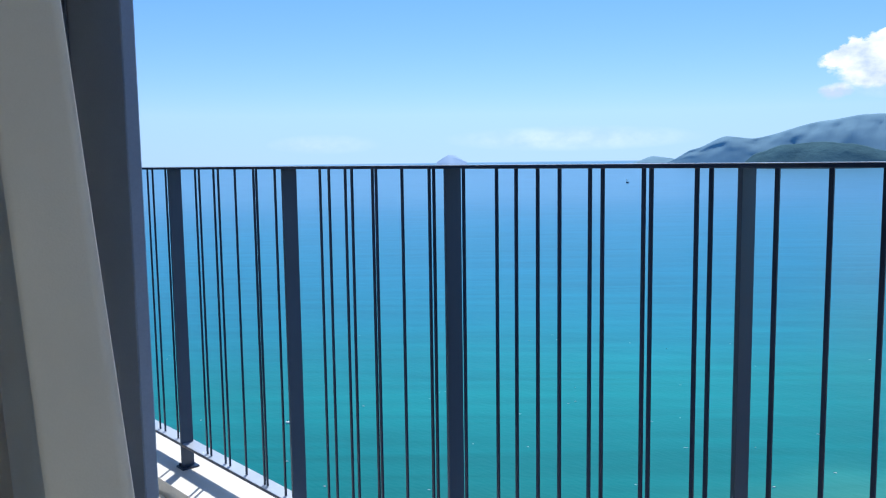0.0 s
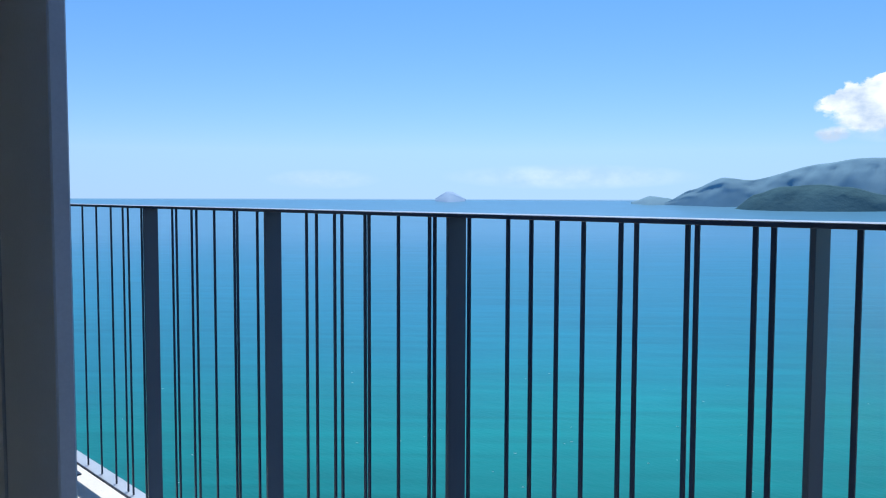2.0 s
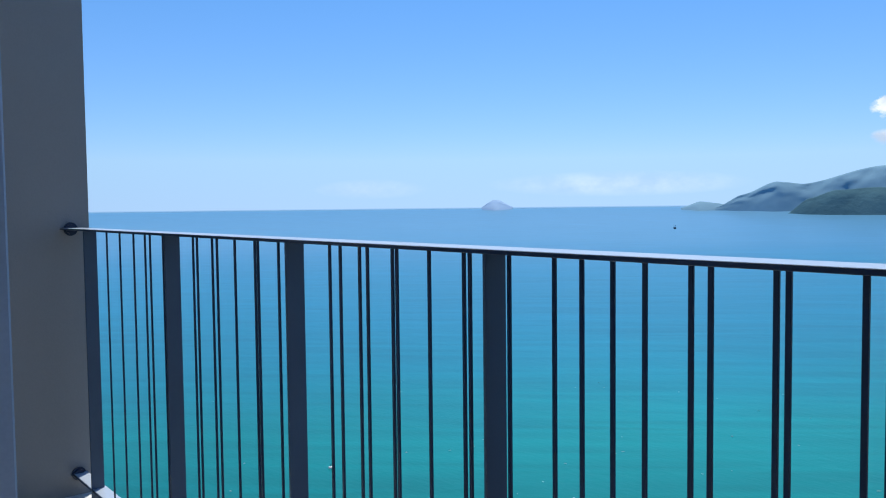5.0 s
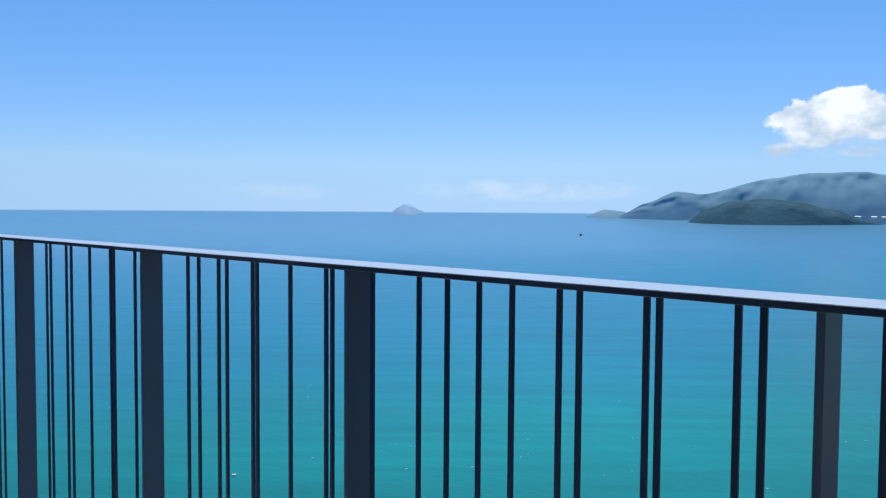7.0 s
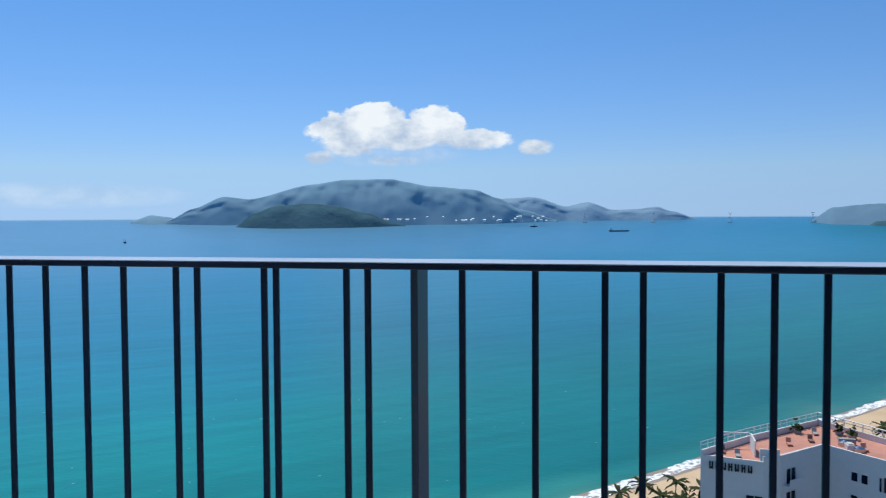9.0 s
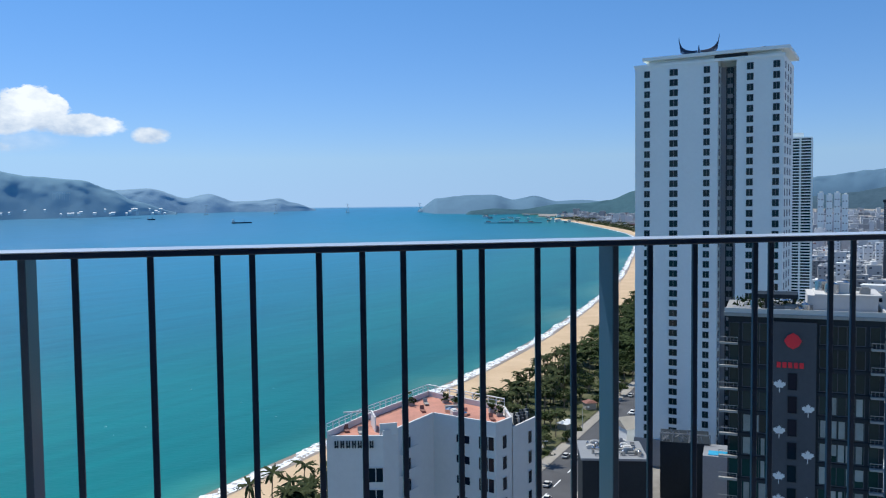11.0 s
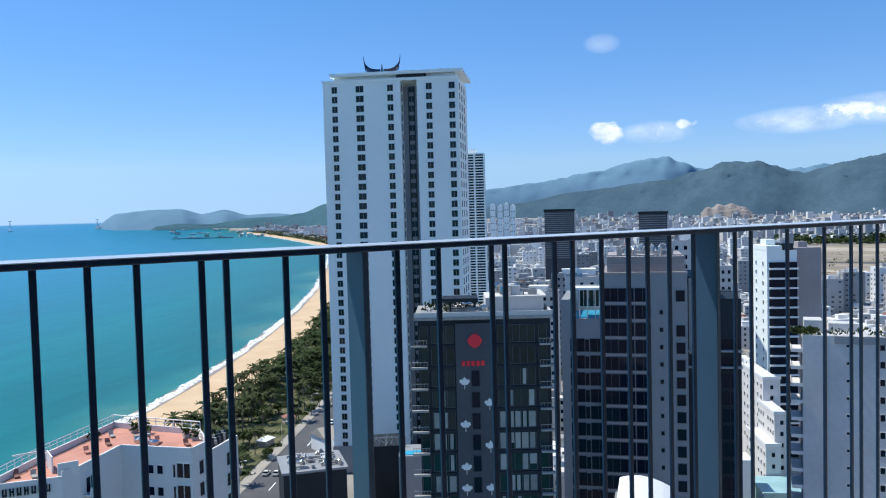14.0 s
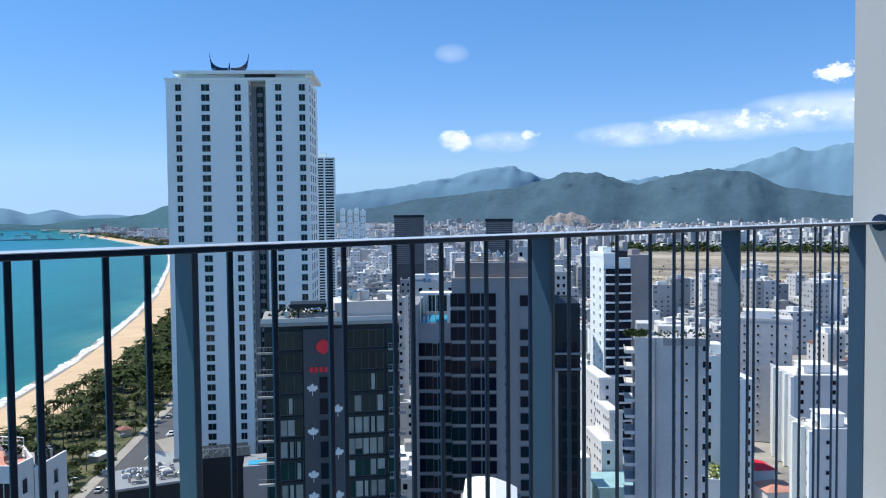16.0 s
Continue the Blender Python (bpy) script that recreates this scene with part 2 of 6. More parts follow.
def sea_material():
    m = bpy.data.materials.new("sea_water")
    m.use_nodes = True
    nt = m.node_tree
    N, L = nt.nodes.new, nt.links.new
    b = nt.nodes["Principled BSDF"]
    off = N("ShaderNodeAttribute")
    off.attribute_name = "offshore"
    geo = N("ShaderNodeNewGeometry")
    big = N("ShaderNodeTexNoise")
    big.inputs["Scale"].default_value, big.inputs["Detail"].default_value = 0.006, 4
    L(geo.outputs["Position"], big.inputs["Vector"])
    wob = N("ShaderNodeMath")
    wob.operation = "MULTIPLY_ADD"
    L(big.outputs["Fac"], wob.inputs[0])
    wob.inputs[1].default_value = 0.08
    L(off.outputs["Fac"], wob.inputs[2])
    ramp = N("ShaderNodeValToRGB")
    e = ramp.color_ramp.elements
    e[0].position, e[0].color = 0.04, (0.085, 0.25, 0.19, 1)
    # far end paled: horizon haze and glancing sky reflection painted in
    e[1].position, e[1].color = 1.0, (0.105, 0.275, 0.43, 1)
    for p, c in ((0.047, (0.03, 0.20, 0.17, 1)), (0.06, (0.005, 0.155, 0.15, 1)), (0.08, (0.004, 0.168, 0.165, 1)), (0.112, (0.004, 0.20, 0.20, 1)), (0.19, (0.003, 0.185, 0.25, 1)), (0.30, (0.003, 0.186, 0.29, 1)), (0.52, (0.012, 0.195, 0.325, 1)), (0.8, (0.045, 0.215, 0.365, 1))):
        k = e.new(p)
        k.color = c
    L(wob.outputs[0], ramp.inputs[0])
    # light and dark sides of the swell, multiplied into the colour as streaks
    turn, swell = N("ShaderNodeMapping"), N("ShaderNodeMapping")
    turn.inputs["Rotation"].default_value = (0, 0, radians(-46))
    swell.inputs["Scale"].default_value = (0.009, 0.075, 0.05)
    L(geo.outputs["Position"], turn.inputs[0])
    L(turn.outputs[0], swell.inputs[0])
    lines = N("ShaderNodeTexNoise")
    lines.inputs["Scale"].default_value, lines.inputs["Detail"].default_value, lines.inputs["Distortion"].default_value = 1.0, 6, 0.6
    L(swell.outputs[0], lines.inputs["Vector"])
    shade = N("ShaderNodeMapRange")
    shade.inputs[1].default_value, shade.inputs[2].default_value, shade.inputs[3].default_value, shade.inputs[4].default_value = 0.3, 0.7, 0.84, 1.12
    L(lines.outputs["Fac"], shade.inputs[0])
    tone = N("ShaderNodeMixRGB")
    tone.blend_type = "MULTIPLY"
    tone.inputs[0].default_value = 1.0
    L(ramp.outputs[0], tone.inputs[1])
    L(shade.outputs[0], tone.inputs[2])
    # near shore, colour multiplied brighter along the middle stretch, darker at both ends
    south = N("ShaderNodeVectorMath")
    south.operation = "DOT_PRODUCT"
    south.inputs[1].default_value = (0.6, 0.8, 0)
    L(geo.outputs["Position"], south.inputs[0])
    rise, fade, bed, weight = N("ShaderNodeMapRange"), N("ShaderNodeMapRange"), N("ShaderNodeMath"), N("ShaderNodeMapRange")
    bed.operation = "MINIMUM"
    for node, limits in ((rise, (-150.0, 130.0, 0.88, 1.2)), (fade, (130.0, 380.0, 1.2, 0.84)), (weight, (0.12, 0.3, 1.0, 0.0))):
        for k, v in enumerate(limits):
            node.inputs[k + 1].default_value = v
    L(south.outputs["Value"], rise.inputs[0])
    L(south.outputs["Value"], fade.inputs[0])
    L(rise.outputs[0], bed.inputs[0])
    L(fade.outputs[0], bed.inputs[1])
    L(off.outputs["Fac"], weight.inputs[0])
    sand = N("ShaderNodeMixRGB")
    sand.inputs[1].default_value = (1, 1, 1, 1)
    L(weight.outputs[0], sand.inputs[0])
    L(bed.outputs[0], sand.inputs[2])
    water = N("ShaderNodeMixRGB")
    water.blend_type = "MULTIPLY"
    water.inputs[0].default_value = 1.0
    L(tone.outputs[0], water.inputs[1])
    L(sand.outputs[0], water.inputs[2])
    L(water.outputs[0], b.inputs["Base Color"])
    b.inputs["Roughness"].default_value = 0.30
    b.inputs["Specular IOR Level"].default_value = 0.12
    hs = []
    for sc, st in ((0.05, 0.25), (0.35, 0.12)):
        mp = N("ShaderNodeMapping")
        mp.inputs["Scale"].default_value = (sc, sc * 2.2, sc)
        mp.inputs["Rotation"].default_value = (0, 0, radians(-38))
        L(geo.outputs["Position"], mp.inputs[0])
        n = N("ShaderNodeTexNoise")
        n.inputs["Scale"].default_value, n.inputs["Detail"].default_value = 1.0, 3
        L(mp.outputs[0], n.inputs["Vector"])
        bp = N("ShaderNodeBump")
        bp.inputs["Strength"].default_value, bp.inputs["Distance"].default_value = st, 0.6
        L(n.outputs["Fac"], bp.inputs["Height"])
        if hs:
            L(hs[-1].outputs[0], bp.inputs["Normal"])
        hs.append(bp)
    L(hs[-1].outputs[0], b.inputs["Normal"])
    return m


SEA_MAT = sea_material()


# ---- mesh helpers ----
class Geo:
    def __init__(self):
        self.v, self.f, self.m = [], [], []

    def box(self, x0, y0, z0, x1, y1, z1, mi=0, c=0.0):
        """A box; c chamfers its upright edges."""
        if c:
            poly = [(x0 + c, y0), (x1 - c, y0), (x1, y0 + c), (x1, y1 - c), (x1 - c, y1), (x0 + c, y1), (x0, y1 - c), (x0, y0 + c)]
        else:
            poly = [(x0, y0), (x1, y0), (x1, y1), (x0, y1)]
        return self.prism(poly, z0, z1, mi)

    def prism(self, poly, z0, z1, mi=0, top=None):
        n, k = len(poly), len(self.v)
        self.v += [(x, y, z0) for x, y in poly] + [(x, y, z1) for x, y in (top or poly)]
        self.f += [[k + i for i in reversed(range(n))], [k + n + i for i in range(n)]]
        self.f += [[k + i, k + (i + 1) % n, k + n + (i + 1) % n, k + n + i] for i in range(n)]
        self.m += [mi] * (n + 2)
        return self

    def tube(self, pts, radii, n=8, mi=0):
        k = len(self.v)
        pts = [Vector(p) for p in pts]
        for i, p in enumerate(pts):
            d = (pts[min(i + 1, len(pts) - 1)] - pts[max(i - 1, 0)]).normalized()
            a = d.cross(Vector((0.31, 0.17, 0.93)) if abs(d.z) < 0.9 else Vector((1, 0, 0))).normalized()
            b = d.cross(a)
            r = radii[i] if isinstance(radii, (list, tuple)) else radii
            for j in range(n):
                t = 2 * math.pi * j / n
                self.v.append(tuple(p + (a * math.cos(t) + b * math.sin(t)) * r))
        for i in range(len(pts) - 1):
            for j in range(n):
                self.f.append([k + i * n + j, k + i * n + (j + 1) % n, k + (i + 1) * n + (j + 1) % n, k + (i + 1) * n + j])
                self.m.append(mi)
        self.f += [[k + j for j in range(n)], [k + (len(pts) - 1) * n + j for j in reversed(range(n))]]
        self.m += [mi, mi]
        return self

    def face(self, pts, mi=0):
        k = len(self.v)
        self.v += [tuple(p) for p in pts]
        self.f.append([k + i for i in range(len(pts))])
        self.m.append(mi)
        return self

    def mesh(self, name, mats, smooth=False):
        me = bpy.data.meshes.new(name)
        me.from_pydata(self.v, [], self.f)
        for m in (mats if isinstance(mats, (list, tuple)) else [mats]):
            me.materials.append(m)
        me.polygons.foreach_set("material_index", self.m)
        me.polygons.foreach_set("use_smooth", [smooth] * len(self.f))
        me.update()
        return me


def part(name, geo, mats, parent, label="", smooth=False):
    ob = new(name, geo.mesh(name, mats, smooth) if isinstance(geo, Geo) else geo)
    ob.parent = parent
    return tagged(ob, label)


def thing(name, label, category, m=None, group="", kind=""):
    ob = new(name)
    ob.empty_display_size = 0.2
    ob.matrix_basis = m or Matrix()
    return tagged(ob, label, category, group, kind)


def structure(name, geo, mats, label, smooth=False, category=""):
    return tagged(new(name, geo.mesh(name, mats, smooth)), label, category or name.split("_")[0], kind="structure")


def polar(az, dist):
    a = radians(az - 0.84 - 0.0075 * az)
    return EYE.x + dist * math.sin(a), EYE.y + dist * math.cos(a)


def sea_z(d):
    """Level of the sheet at distance d: flat near, rising gently far out, where 25 km are drawn together into under 5."""
    if d < 2000:
        return SEA
    k = 1 / 2000 + (1 / 25000 - 1 / 2000) * min(1, (d - 2000) / 2800)
    return EYE.z - d * (EYE.z - SEA) * k


# ---- balcony ----
FLOOR = -0.42
POSTS = [-4.10, -2.972, -1.932, -0.984, -0.008, 0.992, 1.958, 2.945, 4.075]
BARS = [[-3.815, -3.62, -3.428, -3.28, -3.218, -3.064], [-2.742, -2.703, -2.560, -2.517, -2.364, -2.205, -2.182, -2.034],
        [-1.711, -1.652, -1.549, -1.509, -1.388, -1.368, -1.227, -1.090, -1.068], [-0.931, -0.790, -0.712, -0.630, -0.551, -0.447, -0.406, -0.280, -0.258, -0.132, -0.095],
        [0.064, 0.181, 0.288, 0.345, 0.457, 0.532, 0.604, 0.706, 0.747, 0.852, 0.921],
        [1.074, 1.166, 1.294, 1.328, 1.461, 1.512, 1.598, 1.682, 1.744, 1.818, 1.903],
        [2.060, 2.124, 2.278, 2.448, 2.580, 2.630, 2.718, 2.784], [3.063, 3.109, 3.296, 3.491, 3.627, 3.676, 3.801, 3.865]]


def balcony_railing():
    rail = thing("balcony_railing", "navy powder-coated steel railing with unevenly spaced balusters", "railing")
    g = Geo()
    g.box(-4.45, -0.055, 1.1567, 4.35, 0.055, 1.1665)
    hand = part("handrail", g, NAVY, rail, "flat navy steel handrail")
    # thin pale cap stands in for the bright sheen along the handrail
    part("handrail_sheen", Geo().box(-4.45, -0.0545, 1.1665, 4.35, 0.0545, 1.168), PALE_STEEL, rail, "pale cap painted as sheen on the handrail")
    bev = hand.modifiers.new("edge", "BEVEL")
    bev.width, bev.segments = 0.002, 2
    part("bottom_rail", Geo().box(-4.45, -0.032, -0.234, 4.35, 0.045, -0.2245, c=0.002), NAVY, rail)
    part("rail_cap", Geo().box(-4.45, -0.028, -0.2245, 4.35, 0.044, -0.222), PALE_STEEL, rail, "thin pale top of the bottom rail")
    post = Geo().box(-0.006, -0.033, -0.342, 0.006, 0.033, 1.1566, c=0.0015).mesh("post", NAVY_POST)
    foot = Geo().box(-0.04, -0.045, -0.35, 0.04, 0.045, -0.342, c=0.004)
    for bx in (-0.025, 0.025):
        foot.tube([(bx, -0.03, -0.342), (bx, -0.03, -0.33)], 0.008, 6)
    foot = foot.mesh("foot_plate", NAVY)
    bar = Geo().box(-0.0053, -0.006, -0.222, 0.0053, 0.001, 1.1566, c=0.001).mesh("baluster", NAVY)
    for x in POSTS:
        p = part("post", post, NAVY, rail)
        p.location = (x, 0, 0)
        part("foot_plate", foot, NAVY, p)
    for bay in BARS:
        for x in bay:
            part("baluster", bar, NAVY, rail).location = (x, 0, 0)
    ros = Geo()
    for r, d in ((0.038, 0.006), (0.026, 0.02)):
        ros.tube([(0, 0, 0), (d, 0, 0)], r, 20)
    ros = ros.mesh("wall_flange", NAVY)
    for x, turn, z in ((-4.45, 1, 1.161), (4.35, -1, 1.161), (-4.45, 1, -0.227), (4.35, -1, -0.227)):
        f = part("wall_flange", ros, NAVY, rail, "round fixing flange on the wall")
        f.location, f.scale = (x, 0, z), (turn, 1, 1)


def balcony_shell():
    structure("balcony_floor", Geo().box(-4.45, -1.05, FLOOR - 0.2, 4.35, -0.172, FLOOR - 0.008), GROUT, "grouted bed of the tiled balcony floor", category="floor")
    structure("kerb", Geo().box(-4.45, -0.17, FLOOR - 0.2, 4.35, 0.15, -0.35, c=0.003), KERB, "low white stone kerb under the railing")
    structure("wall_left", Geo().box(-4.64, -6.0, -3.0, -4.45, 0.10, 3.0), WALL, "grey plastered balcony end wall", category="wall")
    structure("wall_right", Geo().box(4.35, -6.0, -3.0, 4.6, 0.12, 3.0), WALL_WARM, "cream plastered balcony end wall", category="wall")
    # out of view; depth cut back so that sun reaches the curtain
    structure("ceiling_balcony", Geo().box(-4.45, -1.05, 2.75, 4.35, -0.92, 2.95), WHITE, "short unseen white balcony soffit", category="ceiling")
    # facade with the wide door opening
    structure("wall_facade_left", Geo().box(-4.45, -1.22, FLOOR - 0.2, -2.6, -1.05, 2.75), WALL, "grey plastered facade beside the door", category="wall")
    structure("wall_facade_right", Geo().box(2.4, -1.22, FLOOR - 0.2, 4.35, -1.05, 2.75), WALL, "grey plastered facade beside the door", category="wall")
    structure("wall_facade_head", Geo().box(-2.6, -1.22, 2.45, 2.4, -1.05, 2.75), WALL, "plastered lintel over the sliding door", category="wall")
    structure("floor_room", Geo().box(-4.45, -6.0, FLOOR - 0.2, 4.35, -1.05, FLOOR), FLOOR_WOOD, "pale boarded room floor", category="floor")
    structure("ceiling_room", Geo().box(-4.45, -6.0, 2.75, 4.35, -1.05, 2.95), WHITE, "white room ceiling", category="ceiling")
    structure("wall_back", Geo().box(-4.45, -6.2, FLOOR - 0.2, 4.35, -6.0, 2.75), WHITE, "white painted room wall", category="wall")


def sliding_door():
    door = thing("sliding_door", "open navy aluminium sliding door with glass leaf", "door", pose(-0.777, -1.075, FLOOR))
    top = 3.0
    part("stile", Geo().box(-0.30, -0.03, 0.02, 0.0, 0.0, top, c=0.003), NAVY_LIGHT, door, "wide navy door stile")
    part("inner_stile", Geo().box(-0.62, -0.034, 0.02, -0.303, -0.004, top, c=0.003), NAVY_LIGHT, door)
    part("far_stile", Geo().box(-1.72, -0.045, 0.02, -1.62, 0.0, top, c=0.003), NAVY_LIGHT, door)
    part("top_rail", Geo().box(-1.62, -0.03, top - 0.1, -0.62, -0.005, top), NAVY_LIGHT, door)
    part("bottom_rail", Geo().box(-1.62, -0.03, 0.02, -0.62, -0.005, 0.13), NAVY_LIGHT, door)
    glass = bpy.data.materials.new("clear_glass")
    glass.use_nodes = True
    b = glass.node_tree.nodes["Principled BSDF"]
    b.inputs["Transmission Weight"].default_value, b.inputs["Roughness"].default_value, b.inputs["IOR"].default_value = 1.0, 0.01, 1.45
    b.inputs["Base Color"].default_value = (0.85, 0.9, 0.92, 1)
    pane = part("pane", Geo().box(-1.62, -0.022, 0.13, -0.62, -0.012, top - 0.1), glass, door)
    pane.visible_shadow = False
    part("track", Geo().box(-1.75, -0.12, 0.0, 3.15, 0.02, 0.018), NAVY_LIGHT, door)
    lock = Geo().box(-0.012, -0.016, -0.09, 0.012, 0, 0.09, c=0.003).tube([(0, -0.016, 0.03), (0, -0.03, 0.03)], 0.008, 10)
    put_lock = part("lock", lock, NAVY, door, "small dark door lock")
    put_lock.location = (-0.335, -0.034, 1.9)


def curtain():
    top, bottom, n = 2.66, FLOOR + 0.02, 110
    g = Geo()
    rows = 24
    for j in range(rows + 1):
        f = j / rows
        z = top + (bottom - top) * f
        edge = -0.29 - 0.24 * (z - 0.82) if z > 0.3 else -0.165 - 0.10 * (z - 0.3)
        edge = max(edge - 0.005, -0.62)
        for i in range(n + 1):
            u = i / n
            x = -1.55 + u * (edge + 1.55)
            y = -1.345 + 0.045 * math.sin(u * 40 + 0.8) + 0.016 * math.sin(u * 93 + 3 * f)
            if u > 0.80:
                k = (u - 0.80) / 0.13
                y = -1.325 - 0.10 * (k if k < 1 else max(0.0, 1 - (k - 1) / 0.54)) + 0.004 * math.sin(u * 60 + 4 * f)
            g.v.append((x, y, z))
    for j in range(rows):
        for i in range(n):
            a = j * (n + 1) + i
            g.f.append([a, a + 1, a + n + 2, a + n + 1])
            g.m.append(0)
    c = thing("curtain", "pale grey cloth curtain drawn aside by the door", "curtain")
    cloth = part("cloth", g, CURTAIN, c, smooth=True)
    sol = cloth.modifiers.new("thickness", "SOLIDIFY")
    sol.thickness = 0.003
    part("rod", Geo().tube([(-2.4, -1.345, 2.675), (2.3, -1.345, 2.675)], 0.012, 10), STEEL, c)
    for x in (-2.3, -0.2, 2.2):
        part("bracket", Geo().box(x - 0.01, -1.35, 2.69, x + 0.01, -1.34, 2.75), STEEL, c)


def floor_tiles():
    me = Geo().prism([(0.002, 0.002), (0.296, 0.002), (0.296, 0.286), (0.002, 0.286)], -0.009, 0.0,
                     top=[(0.004, 0.004), (0.294, 0.004), (0.294, 0.284), (0.004, 0.284)]).mesh("tile", TILE)
    floor = bpy.data.objects["balcony_floor"]
    for i in range(29):
        for j in range(3):
            part("tile", me, TILE, floor).location = (-4.4 + 0.3 * i, -1.046 + 0.29 * j, FLOOR)


balcony_railing()
balcony_shell()
sliding_door()
curtain()
floor_tiles()

# ---- coast ----
SHORE = [(-688, -712), (-327, -175), (-63, 194), (-24, 246), (5, 282), (80, 378), (140, 457), (206, 555), (289, 690), (337, 773), (425, 932), (535, 1150), (676, 1431), (848, 1796), (1004, 2167), (1108, 2519), (1187, 2900), (1236, 3271), (1232, 3501)]


def smooth_line(pts, step):
    """Catmull-Rom points about step apart."""
    out = []
    P = [Vector(p) for p in pts]
    for i in range(len(P) - 1):
        a, b, c, d = P[max(i - 1, 0)], P[i], P[i + 1], P[min(i + 2, len(P) - 1)]
        n = max(1, int((c - b).length / step))
        for k in range(n):
            t = k / n
            out.append(0.5 * ((2 * b) + (c - a) * t + (2 * a - 5 * b + 4 * c - d) * t * t + (3 * b - 3 * c + d - a) * t ** 3))
    return out + [P[-1]]


COAST = smooth_line(SHORE, 14)
NORM = []
for i in range(len(COAST)):
    d = (COAST[min(i + 2, len(COAST) - 1)] - COAST[max(i - 2, 0)]).normalized()
    NORM.append(Vector((d.y, -d.x)))       # points inland
COAST_A, NORM_A = np.array([tuple(p) for p in COAST]), np.array([tuple(p) for p in NORM])


def inland(x, y):
    """Signed distance from the shoreline, positive on land."""
    d = COAST_A - np.array((x, y))
    k = int(np.argmin((d ** 2).sum(1)))
    dist = float(np.hypot(*d[k]))
    return dist if float(-(d[k] * NORM_A[k]).sum()) > 0 else -dist


def strip(name, offsets, heights, mat, label, lo=0, hi=None, wob=None, category=""):
    """A ribbon along the coast through the given offsets inland, at heights above the sea."""
    g, m = Geo(), len(offsets)
    pts = list(range(len(COAST)))[lo:hi]
    for i in pts:
        for j, (o, h) in enumerate(zip(offsets, heights)):
            o2 = o + (wob(i, j) if wob else 0)
            p = COAST[i] + NORM[i] * o2
            g.v.append((p.x, p.y, sea_z((p - Vector((EYE.x, EYE.y))).length) + h))
    for i in range(len(pts) - 1):
        for j in range(m - 1):
            a = i * m + j
            g.f.append([a, a + m, a + m + 1, a + 1])
            g.m.append(0)
    return structure(name, g, mat, label, True, category)


def water_and_land():
    g, az_n = Geo(), 640
    rings = [60 + 13 * i for i in range(70)]
    while rings[-1] < 4800:
        rings.append(rings[-1] * 1.045 + 8)
    rings[-1] = 4850
    off = []
    for d in rings:
        z = sea_z(d)
        for i in range(az_n):
            x, y = polar(360 * i / az_n, d)
            g.v.append((x, y, z))
            out = max(0, -inland(x, y))
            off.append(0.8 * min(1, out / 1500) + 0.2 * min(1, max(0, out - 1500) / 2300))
    for r in range(len(rings) - 1):
        for i in range(az_n):
            a, b = r * az_n + i, r * az_n + (i + 1) % az_n
            g.f.append([a, a + az_n, b + az_n, b])
            g.m.append(0)
    g.f.append(list(range(az_n)))
    g.m.append(0)
    sea = structure("water_sea", g, SEA_MAT, "turquoise to blue rippled sea, painted paler towards the horizon", True, "sea")
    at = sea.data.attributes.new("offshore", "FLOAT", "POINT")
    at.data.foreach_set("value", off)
    # land: the same sheet, kept where it lies well inland
    land, index = Geo(), {}
    ok = [inland(v[0], v[1]) > 55 for v in g.v]

    def at_land(k):
        if k not in index:
            index[k] = len(land.v)
            land.v.append((g.v[k][0], g.v[k][1], g.v[k][2] + 1.9))
        return index[k]
    for f in g.f[:-1]:
        if all(ok[k] for k in f):
            land.f.append([at_land(k) for k in f])
            land.m.append(0)
    structure("ground", land, CITY_GROUND, "grey built-up city ground")


water_and_land()
strip("beach", [-14, 0, 5, 36], [-2.0, -0.02, 0.9, 2.3], SAND, "golden sand beach along the bay", category="beach")
strip("ground_park", [35, 45, 60, 80], [2.2, 2.75, 2.75, 2.75], LAWN, "patchy green seafront park lawn", category="park")
strip("pavement_promenade", [80, 84], [2.5, 2.5], PAVING, "pale paved promenade", category="pavement")
strip("road", [84, 100], [2.36, 2.36], ASPHALT, "grey asphalt seafront road")
strip("pavement_city", [100, 105], [2.5, 2.5], PAVING, "pale paved walkway", category="pavement")

# ---- distant land ----
def curve_at(ctrl, a):
    for (a0, e0), (a1, e1) in zip(ctrl, ctrl[1:]):
        if a <= a1:
            t = max(0, (a - a0) / (a1 - a0))
            t = t * t * (3 - 2 * t) * 0.6 + t * 0.4
            return e0 + (e1 - e0) * t
    return ctrl[-1][1]


